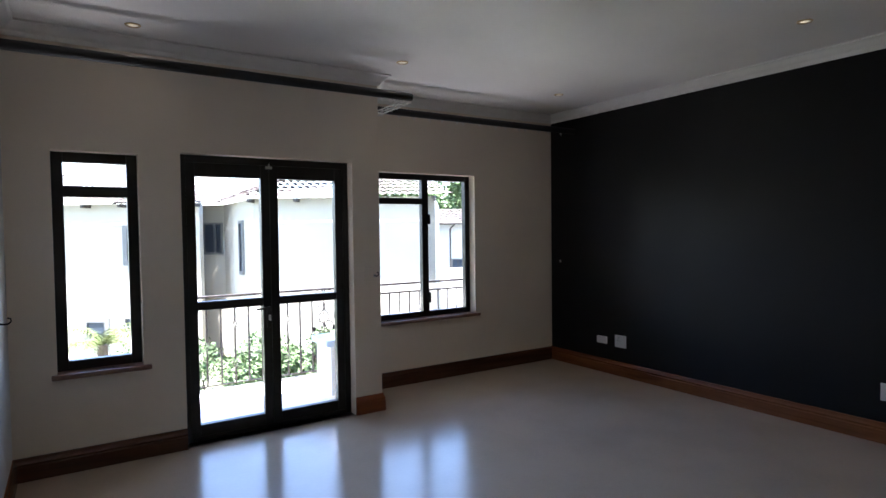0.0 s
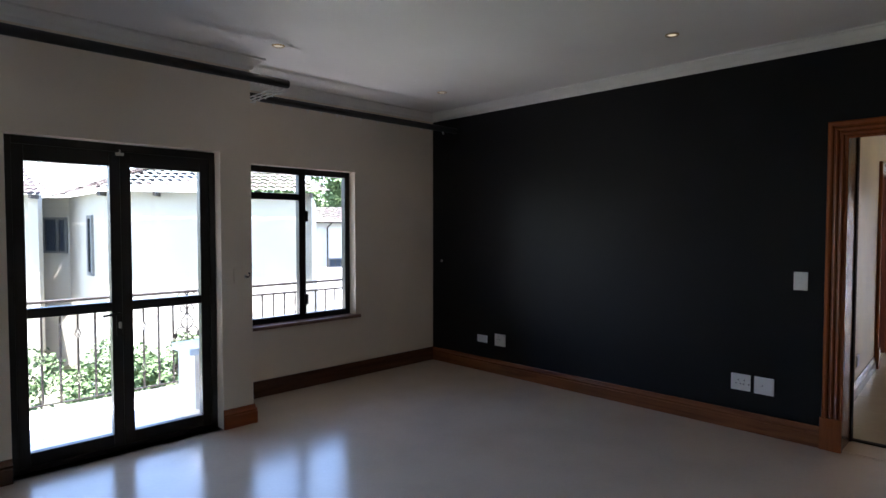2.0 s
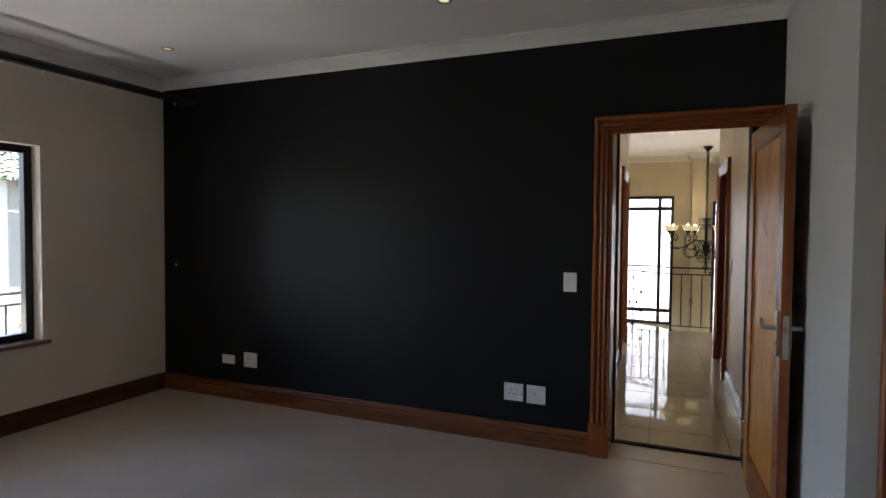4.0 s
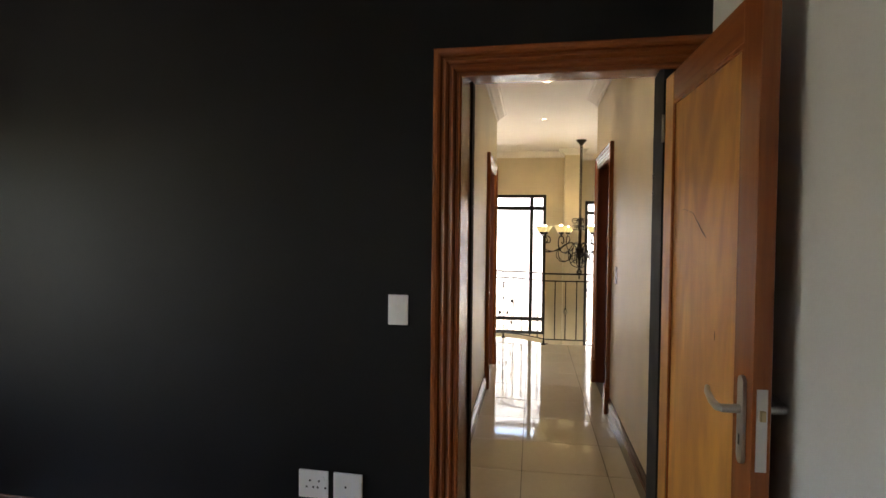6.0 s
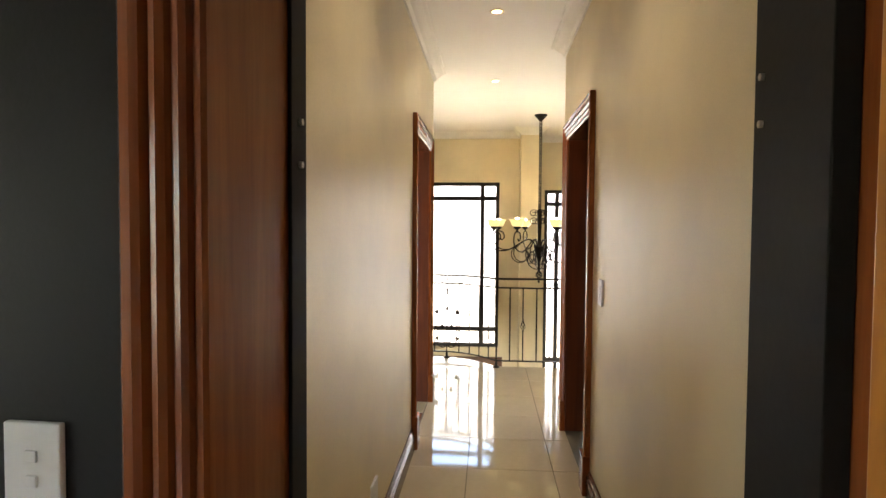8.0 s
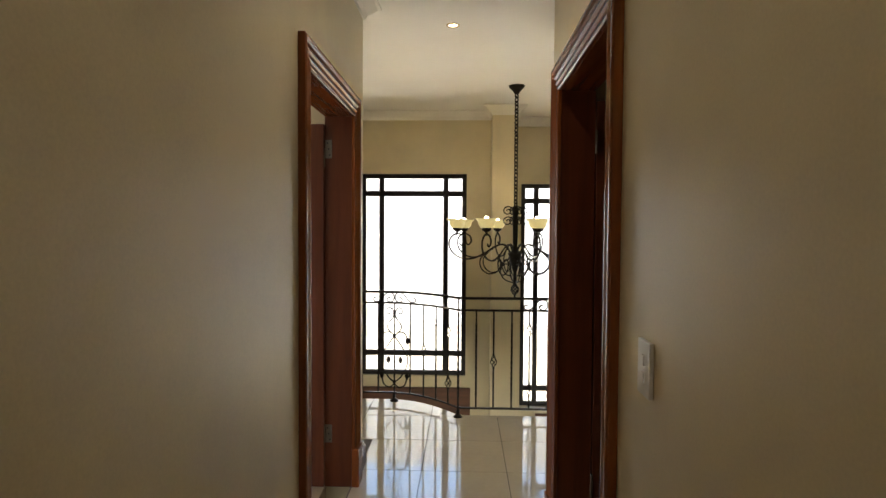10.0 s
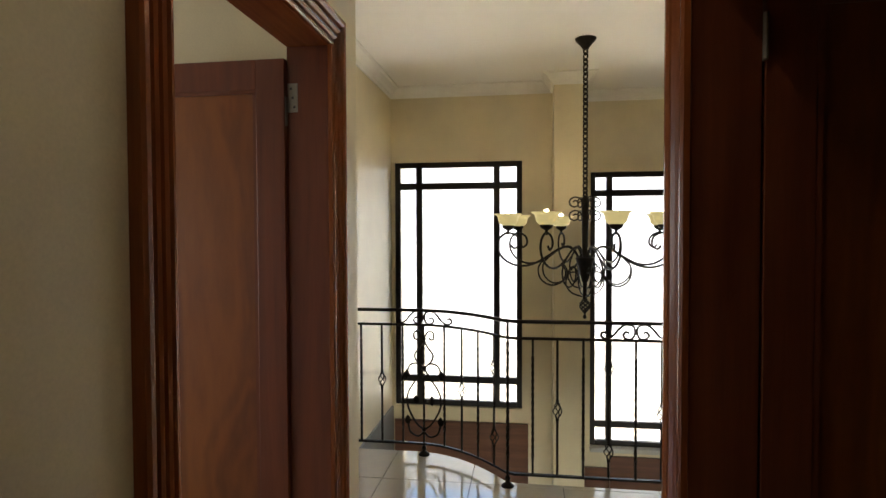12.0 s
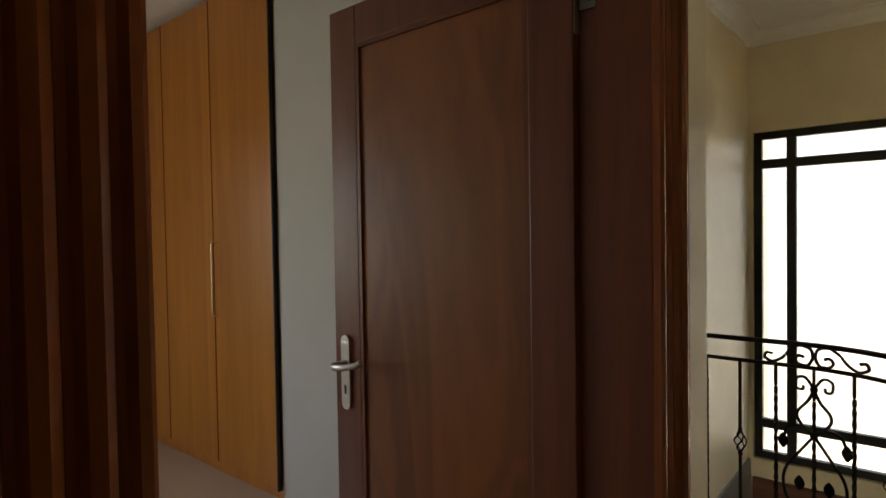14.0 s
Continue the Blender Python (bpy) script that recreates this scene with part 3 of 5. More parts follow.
structure("wall_stair_pier", box(XP, XE2 + 0.2, -0.25, 0.02, -3.0, 2.95), M_CREAM, "cream pier between the tall windows", "wall")
bm = wall_box("w", XE2, XE2 + 0.2, -3.2, -0.25, -3.0, 2.95, None, "", [(WB[0], WB[1], WB[2], WB[3])], "y")
structure("wall_stair_window_b", bm, M_CREAM, "cream stairwell wall with a tall window", "wall")
# unseen lower floor, given a pale colour to bounce light up the stairwell
structure("floor_stair_landing", box(9.7, 12.6, -3.2, YS, -1.75, -1.6), M_BALC, "unseen half landing below, pale to bounce light up", "floor")

cornice("trim_cornice_passage_north", (XB2, YL), (8.72, YL), (0, -1), ZC2, 1, -1, 1.15)
cornice("trim_cornice_passage_south", (XB2, YR), (8.04, YR), (0, 1), ZC2, 1, -1, 1.15)
cornice("trim_cornice_passage_end", (XB2, YR), (XB2, YL), (1, 0), ZC2, 1, 1, 1.15)
cornice("trim_cornice_return", (8.72, YL), (8.72, YS), (1, 0), ZC2, -1, 1, 1.15)
cornice("trim_cornice_stair_north", (8.72, YS), (XE, YS), (0, -1), ZC2, 1, 1, 1.15)
cornice("trim_cornice_stair_a", (XE, 0.02), (XE, YS), (-1, 0), ZC2, 1, 1, 1.15)
cornice("trim_cornice_pier_side", (XP, 0.02), (XE, 0.02), (0, 1), ZC2, -1, 1, 1.15)
cornice("trim_cornice_pier_face", (XP, -0.25), (XP, 0.02), (-1, 0), ZC2, -1, -1, 1.15)
cornice("trim_cornice_pier_south", (XP, -0.25), (XE2, -0.25), (0, -1), ZC2, -1, 1, 1.15)
cornice("trim_cornice_stair_b", (XE2, -3.2), (XE2, -0.25), (-1, 0), ZC2, 1, 1, 1.15)
cornice("trim_cornice_west", (8.04, -3.2), (8.04, YR), (1, 0), ZC2, 1, -1, 1.15)

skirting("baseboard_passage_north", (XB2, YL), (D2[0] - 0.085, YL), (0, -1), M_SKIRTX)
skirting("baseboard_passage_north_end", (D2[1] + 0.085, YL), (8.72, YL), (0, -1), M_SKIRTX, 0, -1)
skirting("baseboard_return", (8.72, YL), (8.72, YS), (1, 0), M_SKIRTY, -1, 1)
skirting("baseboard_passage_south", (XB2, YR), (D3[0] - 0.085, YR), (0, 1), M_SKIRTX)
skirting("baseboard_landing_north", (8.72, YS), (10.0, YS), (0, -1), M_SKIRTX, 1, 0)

# stair skirtings below the windows, and a plain grey strip on the north wall
st = tagged(thing("stair_skirting", (XE, 0.8, -1.6)), "dark timber panelling under the stair windows", "skirting", kind="structure")
part("panel_board", box(XE - 0.03, XE - 0.002, 0.24, YS - 0.03, -1.6, -0.425, bevel=0.003), M_STAIRWOOD, st)
part("top_bead", box(XE - 0.036, XE - 0.002, 0.24, YS - 0.03, -0.425, -0.41, bevel=0.003), M_STAIRWOOD, st)
part("side_board", box(10.1, XE - 0.03, YS - 0.02, YS - 0.002, -1.6, -0.28), M_GREYSTRIP, st, "grey strip low on the stairwell wall")
st2 = tagged(thing("stair_skirting", (XE2, -1.0, -1.6)), "stepped dark timber panelling under the tall window", "skirting", kind="structure")
part("panel_board", box(XE2 - 0.03, XE2 - 0.002, -0.56, -0.255, -1.6, -0.95, bevel=0.003), M_STAIRWOOD, st2)
part("panel_board", box(XE2 - 0.03, XE2 - 0.002, -1.7, -0.565, -1.6, -0.83, bevel=0.003), M_STAIRWOOD, st2)


# ---- windows ----
def window(name, axis, c, a0, a1, z0, z1, ups, acrosses, label, bar=0.05, depth=0.05):
    """An aluminium window: outer frame, uprights at ups, cross bars (z, from, to), one pane for each light."""
    w = tagged(thing(name, (((a0 + a1) / 2, c, z0) if axis == "x" else (c, (a0 + a1) / 2, z0))), label, "window", kind="structure")

    def slab(p0, p1, q0, q1, d=depth, b=0.004):
        return box(p0, p1, c - d / 2, c + d / 2, q0, q1, bevel=b) if axis == "x" else box(c - d / 2, c + d / 2, p0, p1, q0, q1, bevel=b)
    part("frame_side", slab(a0, a0 + bar, z0, z1), M_BRONZE, w)
    part("frame_side", slab(a1 - bar, a1, z0, z1), M_BRONZE, w)
    part("frame_head", slab(a0 + bar, a1 - bar, z1 - bar, z1), M_BRONZE, w)
    part("frame_sill", slab(a0 + bar, a1 - bar, z0, z0 + bar), M_BRONZE, w)
    for a, b0, b1, q0, q1 in ups:
        part("mullion", slab(a - b0, a + b1, q0, q1, depth * 0.96), M_BRONZE, w)
    for z, b0, b1, p0, p1 in acrosses:
        part("transom", slab(p0, p1, z - b0, z + b1, depth * 0.92), M_BRONZE, w)
    sides = [a0 + bar * 0.5] + sorted(u[0] for u in ups) + [a1 - bar * 0.5]
    for p, q in zip(sides, sides[1:]):
        mid = (p + q) / 2
        levels = [z0 + bar * 0.5] + sorted(h[0] for h in acrosses if h[3] < mid < h[4]) + [z1 - bar * 0.5]
        for lo, hi in zip(levels, levels[1:]):
            g = part("pane", slab(p + 0.002, q - 0.002, lo + 0.002, hi - 0.002, 0.005, 0), M_GLASS, w)
            g.visible_shadow = False
    return w


window("window_1", "x", YF + 0.125, W1[0], W1[1], W1[2], W1[3], [], [(1.745, 0.035, 0.035, W1[0] + 0.05, W1[1] - 0.05)],
            "narrow dark bronze window with a top light", 0.062, 0.06)
w2 = window("window_2", "x", YW + 0.125, 1.985, W2[1], W2[2], W2[3], [(2.80, 0.035, 0.035, W2[2] + 0.05, W2[3] - 0.05)],
            [(1.755, 0.03, 0.03, 2.04, 2.765)], "dark bronze casement window with a top light", 0.055, 0.06)
for z in (0.80, 1.58):
    part("casement_hinge", box(2.815, 2.855, YW + 0.085, YW + 0.10, z - 0.05, z + 0.05, bevel=0.006), M_BRONZE, w2, "black friction hinge")
window("window_3", "y", XE + 0.06, WA[0], WA[1], WA[2], WA[3],
       [(0.538, 0.03, 0.03, WA[2] + 0.05, WA[3] - 0.05), (1.287, 0.03, 0.03, WA[2] + 0.05, WA[3] - 0.05)],
       [(1.845, 0.032, 0.032, WA[0] + 0.05, WA[1] - 0.05), (-0.022, 0.032, 0.032, WA[0] + 0.05, WA[1] - 0.05)],
       "tall dark bronze window with narrow border lights", 0.052, 0.05)
window("window_4", "y", XE2 + 0.06, WB[0], WB[1], WB[2], WB[3],
       [(-0.557, 0.03, 0.03, WB[2] + 0.05, WB[3] - 0.05), (-1.45, 0.03, 0.03, WB[2] + 0.05, WB[3] - 0.05)],
       [(1.785, 0.032, 0.032, WB[0] + 0.05, WB[1] - 0.05), (-0.53, 0.032, 0.032, WB[0] + 0.05, WB[1] - 0.05)],
       "tall dark bronze window with narrow border lights", 0.052, 0.05)


def sill(a0, a1, y, z, label):
    s = structure("window_sill", box(a0, a1, y - 0.03, y + 0.10, z - 0.028, z + 0.003, bevel=0.006), M_SILL, label, "window sill")
    return s


sill(W1[0] - 0.03, W1[1] + 0.045, YF, W1[2], "red-brown tiled sill under the narrow window")
sill(1.958, W2[1] + 0.045, YW, W2[2], "red-brown tiled sill under the casement window")
structure("window_sill", box(XE2 - 0.06, XE2 + 0.03, WB[0] - 0.03, WB[1] + 0.0, WB[2] - 0.04, WB[2] + 0.003, bevel=0.006), M_RENDER2, "white sill under the tall stair window", "window sill")

# balcony door: frame and two glazed leaves
bd = tagged(thing("balcony_door", ((BD[0] + BD[1]) / 2, YF + 0.09, 0)), "closed dark bronze double balcony door with glass lights", "door")
y0, y1 = YF + 0.095, YF + 0.175
part("frame_side", box(BD[0], BD[0] + 0.045, y0, y1, 0, BD[3], bevel=0.004), M_BRONZE, bd)
part("frame_side", box(BD[1] - 0.045, BD[1], y0, y1, 0, BD[3], bevel=0.004), M_BRONZE, bd)
part("frame_head", box(BD[0] + 0.045, BD[1] - 0.045, y0, y1, BD[3] - 0.05, BD[3], bevel=0.004), M_BRONZE, bd)
part("frame_sill", box(BD[0] + 0.045, BD[1] - 0.045, y0, y1, 0, 0.03, bevel=0.004), M_BRONZE, bd)
mid = (BD[0] + BD[1]) / 2
for a0, a1 in ((BD[0] + 0.044, mid - 0.001), (mid + 0.001, BD[1] - 0.044)):
    part("leaf_stile", box(a0, a0 + 0.062, y0 + 0.01, y1 - 0.012, 0.029, BD[3] - 0.049, bevel=0.004), M_BRONZE, bd)
    part("leaf_stile", box(a1 - 0.062, a1, y0 + 0.01, y1 - 0.012, 0.029, BD[3] - 0.049, bevel=0.004), M_BRONZE, bd)
    part("leaf_rail", box(a0 + 0.062, a1 - 0.062, y0 + 0.012, y1 - 0.014, 0.029, 0.11, bevel=0.004), M_BRONZE, bd)
    part("leaf_rail", box(a0 + 0.062, a1 - 0.062, y0 + 0.012, y1 - 0.014, 0.925, 0.985, bevel=0.004), M_BRONZE, bd)
    part("leaf_rail", box(a0 + 0.062, a1 - 0.062, y0 + 0.012, y1 - 0.014, BD[3] - 0.145, BD[3] - 0.049, bevel=0.004), M_BRONZE, bd)
    for z0, z1 in ((0.1, 0.935), (0.975, BD[3] - 0.14)):
        g = part("pane", box(a0 + 0.05, a1 - 0.05, y0 + 0.032, y0 + 0.037, z0, z1), M_GLASS, bd)
        g.visible_shadow = False
part("bolt", box(mid - 0.026, mid + 0.022, y0 - 0.004, y0 + 0.012, BD[3] - 0.075, BD[3] - 0.055, bevel=0.003), M_STEEL, bd, "steel shoot bolt")
part("bolt_tip", box(mid - 0.007, mid + 0.003, y0 - 0.003, y0 + 0.012, BD[3] - 0.055, BD[3] - 0.035, bevel=0.002), M_STEEL, bd)
part("handle_plate", box(mid - 0.04, mid - 0.012, y0 - 0.002, y0 + 0.011, 0.76, 0.90, bevel=0.004), M_BRONZE, bd)
smooth(part("lever", tube([(mid - 0.026, y0, 0.91), (mid - 0.026, y0 - 0.045, 0.91), (mid - 0.06, y0 - 0.05, 0.912), (mid - 0.13, y0 - 0.045, 0.905)], [0.009, 0.009, 0.008, 0.007], 8), M_BRONZE, bd))
part("key", box(mid - 0.03, mid - 0.02, y0 - 0.04, y0 - 0.002, 0.815, 0.855, bevel=0.002), M_STEEL, bd, "key in the lock")

# ---- curtain poles ----


def pole(x0, x1, y, z, r, label, ends):
    p = thing("curtain_pole", ((x0 + x1) / 2, y, z), label, "curtain pole", "curtain poles")
    smooth(part("bar", tube([(x0, y, z), (x1, y, z)], r, 16), M_ROD, p))
    for x, s in ends:
        smooth(part("end_cap", lathe([(0.0, 0), (r * 1.12, 0.0), (r * 1.15, 0.006), (r * 1.15, 0.018), (r * 1.0, 0.026), (0.0, 0.03)], (0, 0, 0), 16), M_ROD, p))
        cap = p.children[-1]
        cap.matrix_basis = Matrix.Translation(Vector((x, y, z)) - p.location) @ Matrix.Rotation(radians(90 * s), 4, "Y")
    return p


def bracket(p, x, y, yw, z, r):
    bm = bmesh.new()
    add_box(bm, x - 0.012, x + 0.012, y - 0.01, yw, z + r * 0.6, z + r * 0.6 + 0.02, bevel=0.003)
    add_box(bm, x - 0.02, x + 0.02, yw - 0.008, yw, z - 0.04, z + 0.06, bevel=0.002)
    part("bracket", bm, M_ROD, p, "black wall bracket")


def gliders(p, x0, x1, y, z, n, seed):
    rnd = random.Random(seed)
    for i in range(n):
        x = x0 + (x1 - x0) * (i + rnd.random() * 0.6) / n
        bm = bmesh.new()
        add_box(bm, x - 0.006, x + 0.006, y - 0.008, y + 0.008, z - 0.012, z)
        add_tube(bm, [(x + 0.008 * math.cos(a), y, z - 0.018 + 0.008 * math.sin(a)) for a in [k * math.pi / 4 for k in range(8)]], 0.0018, 4, closed=True)
        part("glider", bm, M_LATTICE, p, "white plastic curtain glider" if i == 0 else "")


pl1 = pole(-0.488, 2.05, 3.70, 2.485, 0.030, "long black curtain pole above the balcony door", ((2.05, 1),))
gliders(pl1, 1.78, 2.03, 3.70, 2.454, 8, 3)
pl2 = pole(1.99, XB - 0.002, 4.30, 2.50, 0.030, "black curtain pole above the set-back window", ())
gliders(pl2, 2.05, 4.3, 4.30, 2.469, 15, 5)
# white curtain tracks that join the two poles
tr = thing("curtain_track", (2.02, 4.0, 2.45), "white corded curtain track linking the two poles", "curtain track")
for dx in (0.0, 0.045, 0.09):
    part("rail", box(1.965 + dx, 1.973 + dx, 3.71, 4.29, 2.444, 2.452), M_LATTICE, tr)
for k in range(6):
    y = 3.74 + k * 0.10
    part("cross_tie", box(1.960, 2.066, y, y + 0.007, 2.437, 2.444), M_LATTICE, tr)


# ---- switches and sockets ----
def plate(name, face, y0, y1, z0, z1, label, cat, rockers=(), holes=(), dirx=-1):
    p = thing(name, (face, (y0 + y1) / 2, (z0 + z1) / 2), label, cat)
    x0, x1 = sorted((face, face + dirx * 0.011))
    part("cover_plate", box(x0, x1, y0, y1, z0, z1, bevel=0.003), M_PLASTIC, p)
    for ry, rz, w, h in rockers:
        part("rocker", box(min(face, face + dirx * 0.015), max(face, face + dirx * 0.015), ry - w / 2, ry + w / 2, rz - h / 2, rz + h / 2, bevel=0.002), M_PLASTIC, p)
    for hy, hz in holes:
        part("pin_hole", box(min(face, face + dirx * 0.012), max(face, face + dirx * 0.012), hy - 0.004, hy + 0.004, hz - 0.004, hz + 0.004), M_HOLE, p)
    return p


plate("light_switch", XB, 1.016, 1.100, 1.047, 1.171, "white two-gang light switch on the black wall", "light switch", [(1.058, 1.126, 0.018, 0.016), (1.058, 1.092, 0.018, 0.016)])
plate("wall_socket", XB, 1.360, 1.492, 0.290, 0.408, "white three-pin wall socket low on the black wall", "wall socket", [(1.38, 0.375, 0.012, 0.02)],
      [(1.44, 0.365), (1.455, 0.338), (1.425, 0.338), (1.40, 0.365), (1.405, 0.338), (1.37, 0.338)])
plate("wall_socket", XB, 1.207, 1.335, 0.286, 0.408, "white television and switch outlet low on the black wall", "wall socket", [(1.215, 0.355, 0.014, 0.04)], [(1.28, 0.35)])
plate("wall_socket", XB, 3.855, 3.986, 0.293, 0.366, "small white outlet plate above the skirting", "wall socket")
plate("wall_socket", XB, 3.618, 3.752, 0.283, 0.404, "white wall socket above the skirting", "wall socket", [(3.655, 0.395, 0.012, 0.02)], [(3.70, 0.38), (3.685, 0.35), (3.715, 0.35)])


def plate_y(name, face, x0, x1, z0, z1, label, cat, diry, rockers=(), paint=None):
    p = thing(name, ((x0 + x1) / 2, face, (z0 + z1) / 2), label, cat)
    part("cover_plate", box(x0, x1, min(face, face + diry * 0.011), max(face, face + diry * 0.011), z0, z1, bevel=0.003), paint or M_PLASTIC, p)
    for rx, rz in rockers:
        part("rocker", box(rx - 0.01, rx + 0.01, min(face, face + diry * 0.015), max(face, face + diry * 0.015), rz - 0.012, rz + 0.012, bevel=0.002), paint or M_PLASTIC, p)


plate_y("light_switch", YR, 6.519, 6.605, 1.060, 1.186, "white two-gang light switch on the cream wall", "light switch", 1, [(6.562, 1.142), (6.562, 1.102)])
plate_y("wall_socket", YL, 6.05, 6.17, 0.25, 0.35, "white wall socket low in the passage", "wall socket", -1, [(6.08, 0.31)])
plate_y("wall_socket", YF, 1.81, 1.89, 1.06, 1.18, "painted-over blank plate on the beige pier", "wall socket", -1, paint=M_WALL)


def hook(x, y, z, dx, dy):
    h = thing("tieback_hook", (x, y, z), "small dark metal curtain tie-back hook", "hook")
    smooth(part("rose", tube([(x, y, z), (x + dx * 0.006, y + dy * 0.006, z)], 0.014, 12), M_STEEL, h))
    pts = [(x + dx * d, y + dy * d, z + e) for d, e in ((0.0, 0), (0.03, -0.004), (0.045, 0.0), (0.056, 0.012), (0.052, 0.026), (0.04, 0.028))]
    smooth(part("hook_arm", tube(pts, [0.005, 0.005, 0.005, 0.004, 0.004, 0.005], 8), M_IRON, h))


hook(1.90, YF, 1.11, 0.2, -1)
hook(-0.49, 3.55, 1.02, 1, -0.1)
hook(XB, 4.52, 1.11, -1, 0)


# ---- downlights ----
def downlight(x, y, z, bulb=None):
    d = thing("downlight", (x, y, z), "small lit recessed downlight with a metal ring", "downlight", "recessed downlights")
    smooth(part("ring", lathe([(0.030, -0.002), (0.033, -0.006), (0.040, -0.006), (0.044, -0.003), (0.045, 0.0), (0.030, 0.0)], (x, y, z), 24), M_BRASS, d))
    part("bulb", lathe([(0.0, -0.003), (0.012, -0.004), (0.022, -0.003), (0.029, 0.001)], (x, y, z), 20), bulb or M_BULB, d, "glowing halogen bulb")


for x, y in BED_LAMPS:
    downlight(x, y, ZC, M_BULB_DIM)
for x, y in HALL_LAMPS:
    downlight(x, y, ZC2)

# ---- room beyond the north passage door ----
structure("floor_room_two", box(5.2, 9.25, YL + 0.15, 5.2, -0.12, 0.0), M_FLOOR, "smooth cream floor of the next room", "floor")
structure("wall_room_two_east", box(9.05, 9.2, YS + 0.15, 3.105, -0.1, 2.82), M_WHITEWALL, "pale wall beside the built-in wardrobe", "wall")
structure("wall_room_two_west", box(5.05, 5.2, YL + 0.15, 5.2, -0.1, 2.82), M_WHITEWALL, "plain pale wall", "wall")
# opening added out of view to let daylight into the room
bm = wall_box("w", 5.05, 9.7, 5.2, 5.35, -0.1, 2.82, None, "", [(5.7, 7.3, 0.6, 2.1)], "x")
structure("wall_room_two_north", bm, M_WHITEWALL, "plain pale wall with an added, unseen window opening", "wall")
wr = thing("wardrobe", (9.3, 4.0, 0), "built-in honey veneer wardrobe with tall doors", "wardrobe")
part("carcass", box(9.06, 9.65, 3.11, 5.19, 0.0, 2.76), M_WARDROBE, wr)
part("edge_strip", box(9.024, 9.05, 3.117, 3.125, 0.06, 2.74), M_BRONZE, wr, "dark edging strip")
for k in range(3):
    ya = 3.13 + k * 0.60
    dr = part("wardrobe_door", box(9.03, 9.055, ya, ya + 0.594, 0.075, 2.74, bevel=0.002), M_WARDROBE, wr)
    part("edge_lipping", box(9.027, 9.031, ya + 0.588, ya + 0.596, 0.075, 2.74), M_CASE, dr)
    if k in (0, 2):
        hy = ya + 0.56
        part("bar_handle", tube([(9.03, hy, 0.93), (9.0, hy, 0.93), (9.0, hy, 1.35), (9.03, hy, 1.35)], 0.006, 8), M_BRASS, dr)
# room beyond the south passage door
structure("floor_room_three", box(5.5, 7.88, -3.2, YR - 0.15, -0.12, 0.0), M_FLOOR, "cream floor of a dark room", "floor")
structure("wall_room_three_south", box(5.5, 7.2, -3.35, -3.2, -0.1, 2.82), M_WHITEWALL, "plain wall of a dark room", "wall")
structure("wall_room_three_west", box(5.35, 5.5, -3.35, YR - 0.15, -0.1, 2.82), M_WHITEWALL, "plain wall of a dark room", "wall")


# ---- wrought-iron work ----
def rail_x(y):
    if y >= 0.95:
        return 10.02
    if y <= 0.36:
        return 9.63
    return 10.02 - 0.39 * ((0.95 - y) / 0.59) ** 2


def spiral(cx, cz, r0, r1, a0, a1, n=14):
    return [(cx + (r0 + (r1 - r0) * k / n) * math.cos(a0 + (a1 - a0) * k / n), cz + (r0 + (r1 - r0) * k / n) * math.sin(a0 + (a1 - a0) * k / n)) for k in range(n + 1)]


def smooth_line(pts, n=6):
    """Catmull-Rom through 2D or 3D points."""
    P = [Vector(p) for p in pts]
    out = []
    for i in range(len(P) - 1):
        a, b, c, d = P[max(i - 1, 0)], P[i], P[i + 1], P[min(i + 2, len(P) - 1)]
        for k in range(n):
            t = k / n
            out.append(0.5 * ((2 * b) + (c - a) * t + (2 * a - 5 * b + 4 * c - d) * t * t + (3 * b - a - 3 * c + d) * t ** 3))
    out.append(P[-1])
    return out


def basket(bm, x, y, z, r=0.024, h=0.10):
    for k in range(4):
        pts = []
        for i in range(9):
            t = i / 8
            a = k * math.pi / 2 + t * math.pi * 1.1
            rr = r * math.sin(math.pi * t)
            pts.append((x + rr * math.cos(a), y + rr * math.sin(a), z - h / 2 + h * t))
        add_tube(bm, pts, 0.0035, 4)
    for s in (-1, 1):
        add_lathe(bm, [(0.003, -0.008), (0.0095, -0.004), (0.0095, 0.004), (0.003, 0.008)], (x, y, z + s * h * 0.52), 8)


def twisted(bm, x, y, z0, z1, r=0.0054):
    n = 46
    rows = []
    for i in range(n + 1):
        t = i / n
        a = 0.0 if not 0.12 < t < 0.88 else (t - 0.12) / 0.76 * math.pi * 7
        rows.append([bm.verts.new((x + r * 1.3 * math.cos(a + j * math.pi / 2 + 0.785), y + r * 1.3 * math.sin(a + j * math.pi / 2 + 0.785), z0 + (z1 - z0) * t)) for j in range(4)])
    for A, B in zip(rows, rows[1:]):
        for j in range(4):
            bm.faces.new((A[j], A[(j + 1) % 4], B[(j + 1) % 4], B[j]))


def baluster(kind, x, y, z0, z1, knots, thick=1.0):
    bm = bmesh.new()
    if kind == "twist":
        twisted(bm, x, y, z0, z1, 0.0066 * thick)
        return bm
    edges = [z0] + [q for k in sorted(knots) for q in (k - 0.05, k + 0.05)] + [z1]
    for a, b in zip(edges[::2], edges[1::2]):
        add_tube(bm, [(x, y, a), (x, y, b)], 0.0068 * thick, 6)
    for k in knots:
        basket(bm, x, y, k)
    return bm


